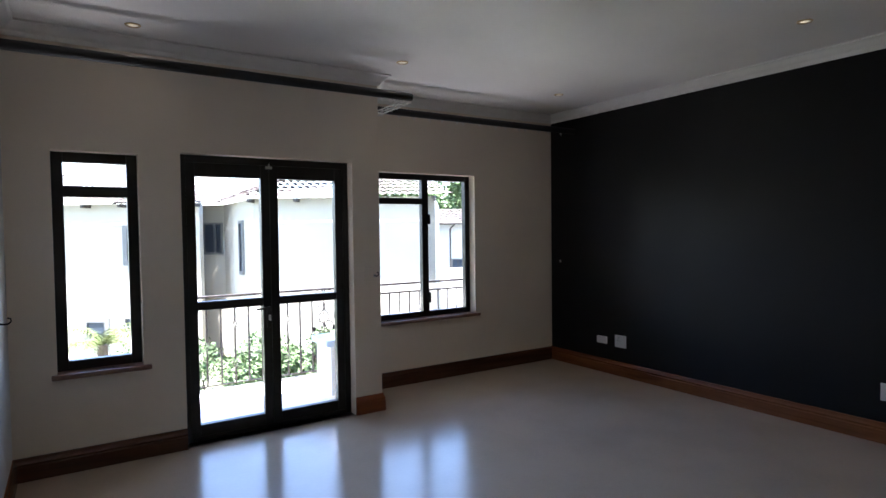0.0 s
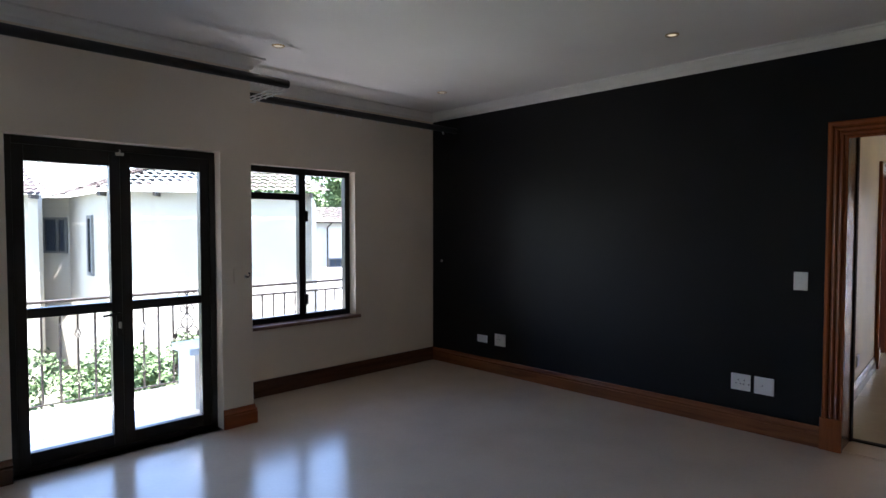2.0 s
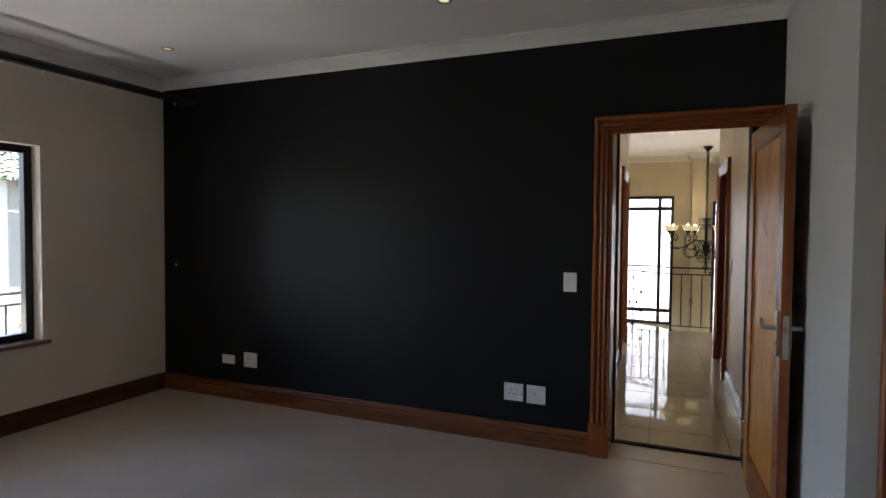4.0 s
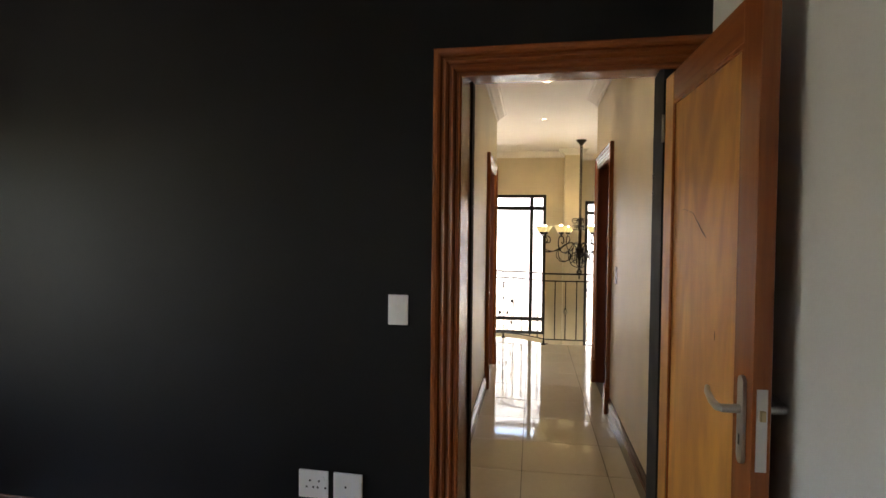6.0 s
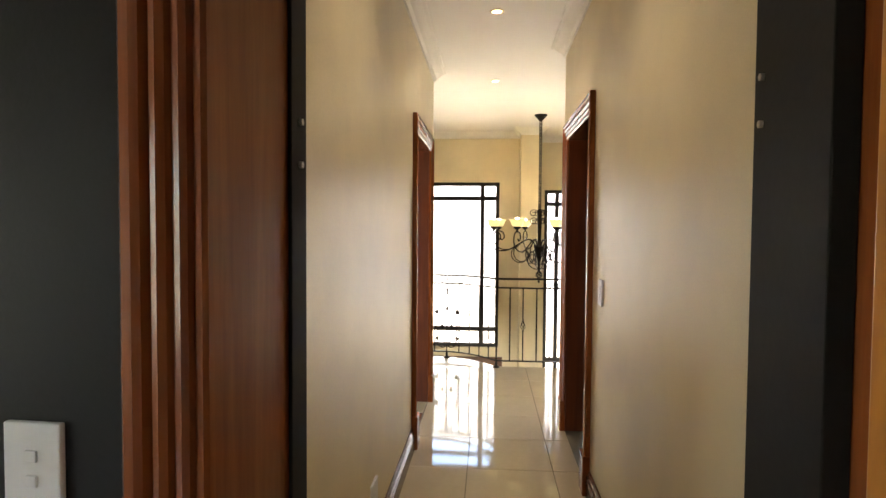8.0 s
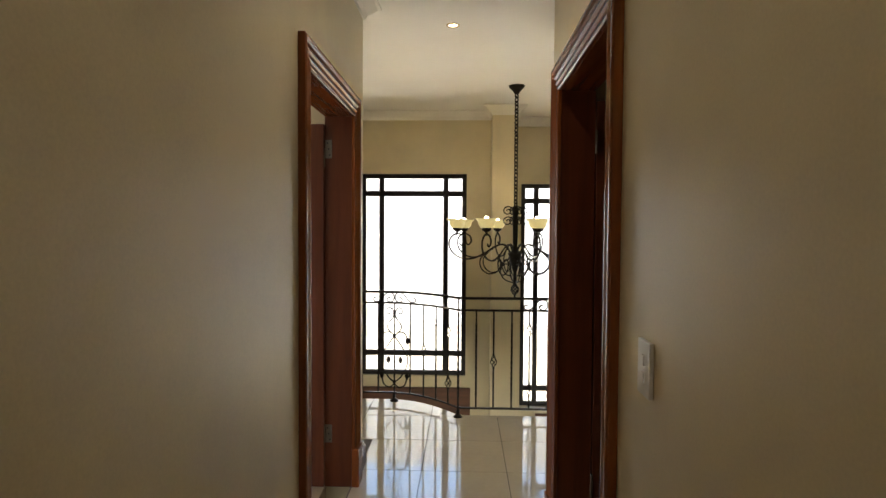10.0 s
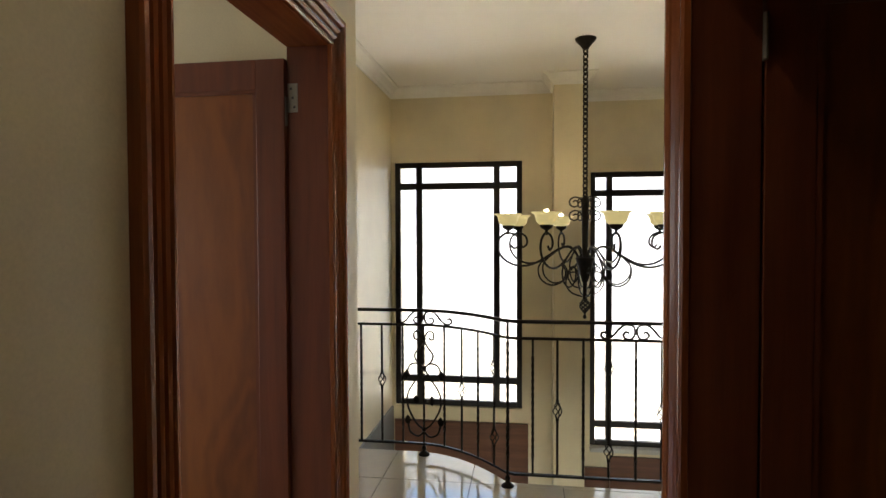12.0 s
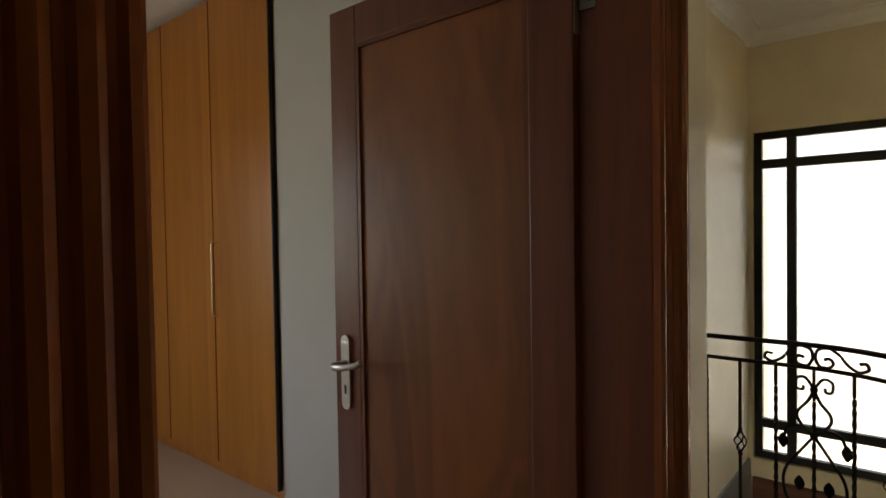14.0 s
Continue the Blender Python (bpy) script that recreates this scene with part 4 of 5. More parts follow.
def scroll_pair(parent, at, along, z0, z1):
    """The pair of S scrolls between the two top rails. along: unit direction of the rail."""
    h = z1 - z0
    for s in (-1, 1):
        a = [(0.004, h * 0.42), (0.012, h * 0.8), (0.05, h * 0.93), (0.085, h * 0.7), (0.115, h * 0.3), (0.15, h * 0.08), (0.18, h * 0.22), (0.172, h * 0.46), (0.152, h * 0.42)]
        b = [(0.004, h * 0.42), (0.02, h * 0.12), (0.05, h * 0.1), (0.066, h * 0.3), (0.052, h * 0.5), (0.036, h * 0.42)]
        bm = bmesh.new()
        for pts in (a, b):
            add_tube(bm, [(at[0] + along[0] * s * p[0], at[1] + along[1] * s * p[0], z0 + p[1]) for p in smooth_line(pts, 5)], 0.0064, 6)
        part("scroll", bm, M_IRON, parent)


def vine(parent, at, along, zb, zt):
    """The leafy ornament round a post."""
    h = zt - zb

    def put(p, s):
        return (at[0] + along[0] * s * p[0], at[1] + along[1] * s * p[0], zb + p[1] * h)
    curls = [
        [(0.0, 0.885), (0.03, 0.945), (0.062, 0.935), (0.062, 0.885), (0.04, 0.88), (0.038, 0.90)],
        [(0.0, 0.885), (0.022, 0.82), (0.058, 0.755), (0.05, 0.70), (0.0, 0.635)],
        [(0.0, 0.635), (0.04, 0.675), (0.09, 0.66), (0.112, 0.59)],
        [(0.0, 0.635), (0.05, 0.54), (0.105, 0.42), (0.105, 0.30), (0.05, 0.17), (0.0, 0.12)],
        [(0.105, 0.16), (0.09, 0.09), (0.04, 0.06), (0.0, 0.10)],
    ]
    for s in (-1, 1):
        bm = bmesh.new()
        for c in curls:
            add_tube(bm, [put(p, s) for p in smooth_line(c, 5)], 0.0060, 6)
        part("vine_scroll", bm, M_IRON, parent)
        for (u, w), tilt in (((0.112, 0.575), -0.5), ((0.108, 0.185), 0.7), ((0.052, 0.36), 1.3)):
            bm = bmesh.new()
            rows = []
            for i in range(6):
                t = i / 5
                wd = 0.020 * math.sin(math.pi * min(1, t * 0.9 + 0.08))
                rows.append([(u + wd * k, w * h + (t - 0.5) * 0.062 + abs(k) * 0.006) for k in (-1, 0, 1)])
            vs = [[bm.verts.new((at[0] + along[0] * s * p[0] - along[1] * (0.006 if k == 1 else 0.0), at[1] + along[1] * s * p[0] + along[0] * (0.006 if k == 1 else 0.0), zb + p[1])) for k, p in enumerate(r)] for r in rows]
            for A, B in zip(vs, vs[1:]):
                for k in (0, 1):
                    bm.faces.new((A[k], A[k + 1], B[k + 1], B[k]))
            bmesh.ops.solidify(bm, geom=bm.faces, thickness=0.004)
            part("iron_leaf", bm, M_IRON, parent)
    for z in (0.885, 0.635, 0.12):
        part("collar", lathe([(0.004, -0.014), (0.013, -0.008), (0.015, 0.0), (0.013, 0.008), (0.004, 0.014)], (at[0], at[1], zb + z * h), 10), M_IRON, parent)


FOOT = [(0.0, 0.0), (0.036, 0.0), (0.036, 0.005), (0.026, 0.014), (0.013, 0.024), (0.012, 0.034), (0.017, 0.042), (0.012, 0.052), (0.009, 0.06)]


def balustrade(name, label, path, zf, zb, zl, zh, items, group="", thick=1.0):
    """path(s) gives a place on plan for s in metres; items: (s, kind, knots)."""
    x0, y0 = path(items[0][0])
    b = thing(name, (x0, y0, zf), label, "balustrade", group)
    s0, s1 = items[0][0] - 0.06, items[-1][0] + 0.06
    n = max(8, int((s1 - s0) / 0.05))
    line = [path(s0 + (s1 - s0) * k / n) for k in range(n + 1)]
    smooth(part("handrail", tube([(x, y, zh) for x, y in line], 0.0105 * thick, 10), M_IRON, b))
    smooth(part("upper_rail", tube([(x, y, zl) for x, y in line], 0.0085 * thick, 8), M_IRON, b))
    bm = sweep([[(x + u, y + v, zb + e) for u, v, e in ((-0.010, -0.006, -0.006), (0.010, 0.006, -0.006), (0.010, 0.006, 0.006), (-0.010, -0.006, 0.006))] for x, y in line])
    part("bottom_rail", bm, M_IRON, b)
    for s, kind, knots in items:
        x, y = path(s)
        xa, ya = path(s + 0.01)
        d = Vector((xa - x, ya - y)).normalized()
        if kind == "post":
            bm = bmesh.new()
            twisted(bm, x, y, zf + 0.05, zh, 0.0075)
            p = part("post", bm, M_IRON, b)
            smooth(part("foot", lathe(FOOT, (x, y, zf), 14), M_IRON, p))
        elif kind == "vine":
            bm = bmesh.new()
            twisted(bm, x, y, zf + 0.05, zl, 0.006)
            p = part("post", bm, M_IRON, b)
            smooth(part("foot", lathe(FOOT, (x, y, zf), 14), M_IRON, p))
            vine(b, (x, y), d, zb, zl)
            scroll_pair(b, (x, y), d, zl, zh)
        else:
            part("baluster", baluster(kind, x, y, zb, zl, [zb + (zl - zb) * k for k in knots], thick), M_IRON, b)
    return b


# landing balustrade, from the stairwell's north wall southwards
ys = [1.30, 1.165, 1.03, 0.895, 0.76, 0.645, 0.54, 0.44, 0.36, 0.224, 0.092, -0.045, -0.178, -0.318, -0.450, -0.590, -0.765, -0.905, -1.045, -1.185]
kinds = [("twist", ()), ("knot", (0.53,)), ("twist", ()), ("vine", ()), ("twist", ()), ("knot", (0.5,)), ("twist", ()), ("knot", (0.75, 0.22)), ("post", ()),
         ("twist", ()), ("knot", (0.48,)), ("twist", ()), ("knot", (0.80, 0.2)), ("twist", ()), ("knot", (0.48,)), ("twist", ()), ("knot", (0.5,)), ("twist", ()), ("knot", (0.8, 0.2)), ("post", ())]
items = [(-YS + 0.07, "knot", (0.5,))] + [(-y, k, n) for y, (k, n) in zip(ys, kinds)]
rail = balustrade("landing_balustrade", "black wrought-iron balustrade with scrolls and leaves on the landing",
                  lambda s: (rail_x(-s), -s), 0.0, 0.070, 0.820, 0.912, items)
scroll_pair(rail, (9.63, -0.318), (0, 1), 0.820, 0.912)
nw = thing("newel_post", (10.5, -0.73, -1.6), "dark iron stair newel below the landing", "newel post")
part("post", box(10.48, 10.52, -0.75, -0.71, -1.6, 0.24, bevel=0.004), M_IRON, nw)
part("cap", box(10.47, 10.53, -0.76, -0.70, 0.24, 0.255, bevel=0.003), M_IRON, nw)
bm = bmesh.new()
add_tube(bm, [(10.5, -0.73, 0.22), (10.5, -1.25, 0.22), (11.0, -1.95, -0.2)], 0.014, 8)
part("stair_handrail", bm, M_IRON, nw)


# ---- chandelier ----
CX, CY, ZR = 10.74, -0.16, 2.82
ch = thing("chandelier", (CX, CY, ZR), "wrought-iron chandelier with eight lit alabaster glass shades on a chain", "chandelier")
smooth(part("ceiling_rose", lathe([(0.0, 0.0), (0.075, 0.0), (0.072, -0.012), (0.05, -0.035), (0.028, -0.06), (0.02, -0.075), (0.0, -0.08)], (CX, CY, ZR), 20), M_IRON, ch))
zt, zb, nl = ZR - 0.075, 1.70, 30
for k in range(nl):
    z = zt - (zt - zb) * (k + 0.5) / nl
    a = 0.6 if k % 2 else 0.6 + math.pi / 2
    big = 0.026 if k % 2 else 0.021
    pts = [(CX + 0.78 * big * math.cos(t) * math.cos(a), CY + 0.78 * big * math.cos(t) * math.sin(a), z + big * math.sin(t)) for t in [j * math.pi / 6 for j in range(12)]]
    part("chain_link", tube(pts, 0.0062, 6, closed=True), M_IRON, ch)
smooth(part("column", lathe([(0.012, 1.72), (0.024, 1.70), (0.030, 1.69), (0.026, 1.62), (0.024, 1.5), (0.022, 1.40), (0.020, 1.32), (0.030, 1.30), (0.068, 1.275), (0.062, 1.255), (0.036, 1.16), (0.022, 1.11), (0.016, 1.10), (0.016, 0.985), (0.022, 0.98), (0.0, 0.975)], (CX, CY, 0), 18), M_IRON, ch))
bm = bmesh.new()
for k in range(6):
    pts = []
    for i in range(11):
        t = i / 10
        a = k * math.pi / 3 + t * math.pi * 1.2
        rr = 0.036 * math.sin(math.pi * t) ** 0.8
        pts.append((CX + rr * math.cos(a), CY + rr * math.sin(a), 0.885 + 0.1 * t))
    add_tube(bm, pts, 0.006, 6)
part("basket_finial", bm, M_IRON, ch)
smooth(part("tip", lathe([(0.0, 0.838), (0.012, 0.845), (0.014, 0.855), (0.007, 0.87), (0.010, 0.885), (0.004, 0.89)], (CX, CY, 0), 12), M_IRON, ch))
for k in range(4):
    a = math.radians(20 + 90 * k)
    for z, sc in ((1.665, 1.0), (1.57, 1.0)):
        pts = [(0.02, 0.0)] + [(0.078 + p[0], p[1]) for p in spiral(0, 0, 0.056, 0.012, math.pi, -1.9 * math.pi, 26)]
        part("crown_scroll", tube([(CX + p[0] * math.cos(a), CY + p[0] * math.sin(a), z + p[1] * 0.85) for p in pts], 0.0058, 6), M_IRON, ch)
R = 0.555
for k in range(8):
    a = math.radians(14 + 45 * k)
    ca, sa = math.cos(a), math.sin(a)

    def P(u, z):
        return (CX + u * ca, CY + u * sa, z)
    main = smooth_line([P(0.03, 1.19), P(0.06, 1.30), P(0.12, 1.355), P(0.20, 1.335), P(0.28, 1.285), P(0.38, 1.235), P(0.48, 1.225), P(0.57, 1.26), P(0.625, 1.33), P(0.62, 1.41), P(0.56, 1.455), P(0.49, 1.43), P(0.475, 1.375), P(0.51, 1.345), P(0.535, 1.37)], 4)
    arm = part("arm", tube(main, 0.0080, 6), M_IRON, ch)
    low = smooth_line([P(0.27, 1.29), P(0.335, 1.22), P(0.325, 1.135), P(0.25, 1.085), P(0.165, 1.11), P(0.14, 1.18), P(0.175, 1.225), P(0.21, 1.20)], 4)
    part("lower_scroll", tube(low, 0.0064, 6), M_IRON, arm)
    if k % 2 == 0:
        inner = smooth_line([P(0.03, 1.06), P(0.09, 1.08), P(0.125, 1.15), P(0.10, 1.21), P(0.06, 1.19), P(0.07, 1.15)], 4)
        part("inner_scroll", tube(inner, 0.0058, 6), M_IRON, arm)
        ring = smooth_line([P(0.02, 1.0), P(0.10, 1.03), P(0.14, 1.10), P(0.11, 1.17), P(0.05, 1.17)], 4)
        part("inner_scroll", tube(ring, 0.0058, 6), M_IRON, arm)
    smooth(part("cup_holder", lathe([(0.008, 1.44), (0.010, 1.47), (0.036, 1.485), (0.044, 1.50), (0.040, 1.515), (0.0, 1.515)], (CX + R * ca, CY + R * sa, 0), 14), M_IRON, arm))
    smooth(part("shade", lathe([(0.030, 1.503), (0.050, 1.510), (0.064, 1.524), (0.070, 1.544), (0.073, 1.562), (0.082, 1.575), (0.098, 1.584), (0.100, 1.588), (0.095, 1.588), (0.076, 1.579), (0.067, 1.564), (0.064, 1.544), (0.058, 1.527), (0.045, 1.515), (0.026, 1.510)], (CX + R * ca, CY + R * sa, 0), 22), M_CUP, arm, "glowing cream alabaster glass shade"))
    smooth(part("bulb", lathe([(0.0, 1.606), (0.012, 1.602), (0.016, 1.59), (0.014, 1.57), (0.012, 1.53)], (CX + R * ca, CY + R * sa, 0), 10), M_CANDLE, arm))
ch.matrix_basis = Matrix.Translation((CX, CY, ZC2)) @ Matrix.Scale(1.015, 4)

# ---- balcony ----
structure("balcony_floor", box(0.4, 4.6, YF + 0.22, 6.05, -0.37, -0.122), M_GROUT, "pale tiled balcony floor", "floor")
BT = []
for i in range(10):
    for j in range(5):
        BT.append((0.42 + i * 0.4, YF + 0.225 + j * 0.4))
bitems = [(0.06 + 0.135 * k, ("twist", "knot", "twist", "knot")[k % 4], ((), (0.5,), (), (0.75, 0.25))[k % 4]) for k in range(26)]
bitems = [(s, k, n) if abs(s - 1.41) > 0.05 else (s, "vine", ()) for s, k, n in bitems]
bitems[-1] = (bitems[-1][0], "post", ())
ZB = -0.12
br = balustrade("balcony_balustrade", "black wrought-iron balustrade along the sunny balcony", lambda s: (0.75 + s, 5.87), ZB, ZB + 0.075, ZB + 0.86, ZB + 0.96, bitems, "balcony balustrades", 1.35)
xr = 0.75 + bitems[-1][0]
balustrade("balcony_balustrade", "short black wrought-iron return of the balcony balustrade", lambda s: (xr, 5.87 - s), ZB, ZB + 0.075, ZB + 0.86, ZB + 0.96,
           [(0.13 + 0.135 * k, ("twist", "knot")[k % 2], ((), (0.5,))[k % 2]) for k in range(7)], "balcony balustrades", 1.35)
bw = thing("balcony_wall", (2.15, 5.0, ZB), "low rendered balcony wall with a blue-grey coping", "parapet")
part("body", box(1.84, 2.22, YW + 0.225, 5.24, ZB, 0.40), M_RENDER2, bw)
part("coping", box(1.80, 2.27, YW + 0.225, 5.29, 0.40, 0.46, bevel=0.012), M_GREYTOP, bw)
structure("house_wall_below", box(-1.0, 12.5, YF + 0.0, YF + 0.2, -4.0, -0.36), M_RENDER, "rendered outer wall below the balcony", "wall")

# ---- neighbouring houses ----
F = Vector((0.551, 0.834, 0))
Rr = Vector((0.834, -0.551, 0))
EYE0 = Vector((-0.274, -0.22, 0))


def ext(u, d, z=0.0):
    """A place beyond the balcony: d metres ahead, u times d across."""
    p = EYE0 + F * d + Rr * (u * d)
    return Vector((p.x, p.y, z))


def wall_between(bm, a, b, z0, z1, t=0.25):
    d = (b - a).normalized()
    n = Vector((-d.y, d.x, 0)) * t
    v = [bm.verts.new((p.x, p.y, z)) for z in (z0, z1) for p in (a, b, b + n, a + n)]
    for q in ((0, 1, 5, 4), (1, 2, 6, 5), (2, 3, 7, 6), (3, 0, 4, 7), (0, 3, 2, 1), (4, 5, 6, 7)):
        bm.faces.new([v[i] for i in q])


def far_window(parent, a, b, t0, t1, z0, z1, surround=0.12, leafs=2):
    """A recessed window with a raised surround on the wall a to b, between t0 and t1 metres along it."""
    d = (b - a).normalized()
    n = Vector((d.y, -d.x, 0))

    def slab(s0, s1, q0, q1, o0, o1):
        bm = bmesh.new()
        v = [bm.verts.new(a + d * s + n * o + Vector((0, 0, z))) for z in (q0, q1) for s, o in ((s0, o0), (s1, o0), (s1, o1), (s0, o1))]
        for q in ((0, 1, 5, 4), (1, 2, 6, 5), (2, 3, 7, 6), (3, 0, 4, 7), (0, 3, 2, 1), (4, 5, 6, 7)):
            bm.faces.new([v[i] for i in q])
        bmesh.ops.recalc_face_normals(bm, faces=bm.faces)
        return bm
    w = part("window", slab(t0, t1, z0, z1, 0.004, 0.03), M_DARKGLASS, parent, "dark glazed window")
    s = surround
    part("surround", slab(t0 - s, t0, z0 - s, z1 + s, 0.0, 0.07), M_SURROUND, w)
    part("surround", slab(t1, t1 + s, z0 - s, z1 + s, 0.0, 0.07), M_SURROUND, w)
    part("surround", slab(t0, t1, z1, z1 + s, 0.0, 0.07), M_SURROUND, w)
    part("sill", slab(t0, t1, z0 - s, z0, 0.0, 0.09), M_SURROUND, w)
    for k in range(leafs + 1):
        c = t0 + (t1 - t0) * k / leafs
        part("frame_bar", slab(max(t0, c - 0.03), min(t1, c + 0.03), z0, z1, 0.03, 0.05), M_BRONZE, w)


def tiled_slope(a, b, up, length, z0, rise, wave=0.24, course=0.36, over=0.0):
    """Barrel tiles on a slope that starts on the eave a to b and climbs by rise over length along up; over slants the ends inward."""
    bm = bmesh.new()
    L = (b - a).length
    d = (b - a) / L
    nc, nw = max(2, int(length / course)), max(6, int(L / wave * 6))
    for c in range(nc):
        t0, t1 = c / nc, (c + 1) / nc
        rows = []
        for t, lift in ((t0, 0.035), (t1, 0.0)):
            row = []
            for k in range(nw + 1):
                s = L * k / nw
                s = min(max(s, over * t * length), L - over * t * length)
                h = 0.055 * abs(math.sin(math.pi * L * k / nw / wave)) ** 0.7
                p = a + d * s + up * (length * t) + Vector((0, 0, z0 + rise * t + h + lift))
                row.append(bm.verts.new(p))
            rows.append(row)
        for k in range(nw):
            bm.faces.new((rows[0][k], rows[0][k + 1], rows[1][k + 1], rows[1][k]))
    bmesh.ops.recalc_face_normals(bm, faces=bm.faces)
    return bm


ZE, ZG = 2.50, -3.2
h1 = thing("neighbour_house", ext(-0.2, 20, ZG), "cream rendered two-storey house with a weathered clay tile roof", "house")
A = ext(-0.331, 18)
B = ext(-0.020, 18.0)
C = ext(-0.383, 22.0)
D = ext(-0.420, 22.3)
E = ext(-0.425, 20.2)
G = ext(-0.86, 20.6)
bm = bmesh.new()
for p, q in ((A, B), (C, A), (D, C), (E, D), (G, E), (B, B + F * 9), (G + F * 9, G)):
    wall_between(bm, p, q, ZG, ZE)
bmesh.ops.recalc_face_normals(bm, faces=bm.faces)
part("wall", bm, M_RENDER, h1)
out = -F * 0.55
part("roof", tiled_slope(A + out - Rr * 0.5, B + out + Rr * 0.6, F, 6.5, ZE - 0.02, 2.3, over=0.55), M_ROOF, h1, "weathered clay barrel tile roof")
part("roof", tiled_slope(G + out - Rr * 0.5, E + out + Rr * 0.5, F, 6.5, ZE - 0.02, 2.2, over=0.6), M_ROOF, h1, "weathered clay barrel tile roof")
LA = (A - C).normalized()
part("roof", tiled_slope(C - Rr * 0.55 - LA * 0.3, A - Rr * 0.55 + LA * 0.55, Rr, 3.4, ZE - 0.02, 1.25, over=0.3), M_ROOF, h1, "weathered clay barrel tile roof")
# eave extended forward on purpose to shade the recessed wall from the sun
part("roof", tiled_slope(D - Rr * 3.0 - F * 1.1, D + Rr * 1.1 - F * 1.1, F, 6.0, ZE - 0.02, 2.3), M_ROOF, h1)
for p, q in ((A, B), (G, E)):
    n = int((q - p).length / 1.3)
    for k in range(n + 1):
        c = p + (q - p) * (k / max(1, n))
        bm = bmesh.new()
        wall_between(bm, c - F * 0.5 - Rr * 0.04, c - F * 0.5 + Rr * 0.04, ZE - 0.14, ZE - 0.03, 0.5)
        bmesh.ops.recalc_face_normals(bm, faces=bm.faces)
        part("rafter_end", bm, M_EAVE, h1, "grey timber rafter end" if k == 0 else "")
far_window(h1, C, A, (A - C).length * 0.60, (A - C).length * 0.60 + 0.42, 0.15, 1.75, 0.10, 1)
far_window(h1, D, C, 0.12, 0.55, 0.7, 1.75, 0.08, 1)
far_window(h1, D, C, 0.62, 0.85, 0.7, 1.75, 0.08, 1)
far_window(h1, G, E, 6.55, 7.25, 0.5, 1.58, 0.16, 1)
far_window(h1, G, E, 5.0, 5.65, -2.2, -1.65, 0.16, 1)
far_window(h1, G, E, 6.40, 6.68, -1.80, -1.53, 0.05, 1)

h2 = thing("far_house", ext(0.03, 30, ZG), "white rendered house with a low pale roof and a downpipe", "house")
P, Q = ext(-0.06, 30), ext(0.20, 30)
bm = bmesh.new()
wall_between(bm, P, Q, ZG, 1.80)
bmesh.ops.recalc_face_normals(bm, faces=bm.faces)
part("wall", bm, M_RENDER2, h2)
part("roof", tiled_slope(P - F * 0.5, Q - F * 0.5, F, 5.0, 1.78, 0.85, wave=0.5, course=0.6), M_ROOF, h2)
part("gutter", tube([tuple(P - F * 0.55 + Vector((0, 0, 1.77))), tuple(Q - F * 0.55 + Vector((0, 0, 1.77)))], 0.06, 6), M_EAVE, h2)
c = ext(0.005, 29.9)
part("downpipe", tube([tuple(c - F * 0.45 + Vector((0, 0, 1.75)) + Rr * 0.25), tuple(c - F * 0.1 + Vector((0, 0, 1.5))), tuple(c - F * 0.06 + Vector((0, 0, -3.0)))], 0.045, 6), M_EAVE, h2)
far_window(h2, P, Q, 2.05, 2.9, -0.46, -0.1, 0.06, 3)
gw = thing("garden_wall", ext(0.03, 22, ZG), "white garden boundary wall", "wall")
bm = bmesh.new()
wall_between(bm, ext(-0.02, 22), ext(0.22, 22), ZG, 0.0)
bmesh.ops.recalc_face_normals(bm, faces=bm.faces)
part("body", bm, M_RENDER2, gw)

# added plain house front, its render dimmed, close outside the stair windows
h3 = thing("side_house", (19.5, 0, ZG), "plain house front with dimmed render outside the stair windows", "house")
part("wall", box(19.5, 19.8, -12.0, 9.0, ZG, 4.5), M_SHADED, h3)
part("plinth", box(19.42, 19.5, -12.0, 9.0, ZG, -0.9), M_RENDER, h3)
structure("ground", box(-400, 400, YF + 0.3, 400, ZG - 0.3, ZG), M_GROUND, "dry garden ground between the houses", "ground")
structure("ground_east", box(12.9, 400, -400, YF + 0.3, ZG - 0.3, ZG), M_YARD, "added yard beside the stairwell, pale to bounce light in", "ground")


# ---- planting ----
def leaves(n, seed, place, size, droop=0.4):
    rnd = random.Random(seed)
    verts, faces = [], []
    for _ in range(n):
        c = place(rnd)
        a = rnd.uniform(0, 2 * math.pi)
        el = rnd.uniform(-0.6, 0.9)
        d = Vector((math.cos(a) * math.cos(el), math.sin(a) * math.cos(el), math.sin(el)))
        s = d.cross(Vector((rnd.uniform(-1, 1), rnd.uniform(-1, 1), rnd.uniform(0.2, 1)))).normalized()
        L = size * rnd.uniform(0.6, 1.3)
        W = L * 0.28
        k = len(verts)
        verts += [c, c + d * L * 0.5 + s * W, c + d * L - Vector((0, 0, L * droop * 0.3)), c + d * L * 0.5 - s * W]
        faces.append((k, k + 1, k + 2, k + 3))
    me = bpy.data.meshes.new("foliage")
    me.from_pydata([tuple(v) for v in verts], [], faces)
    return me


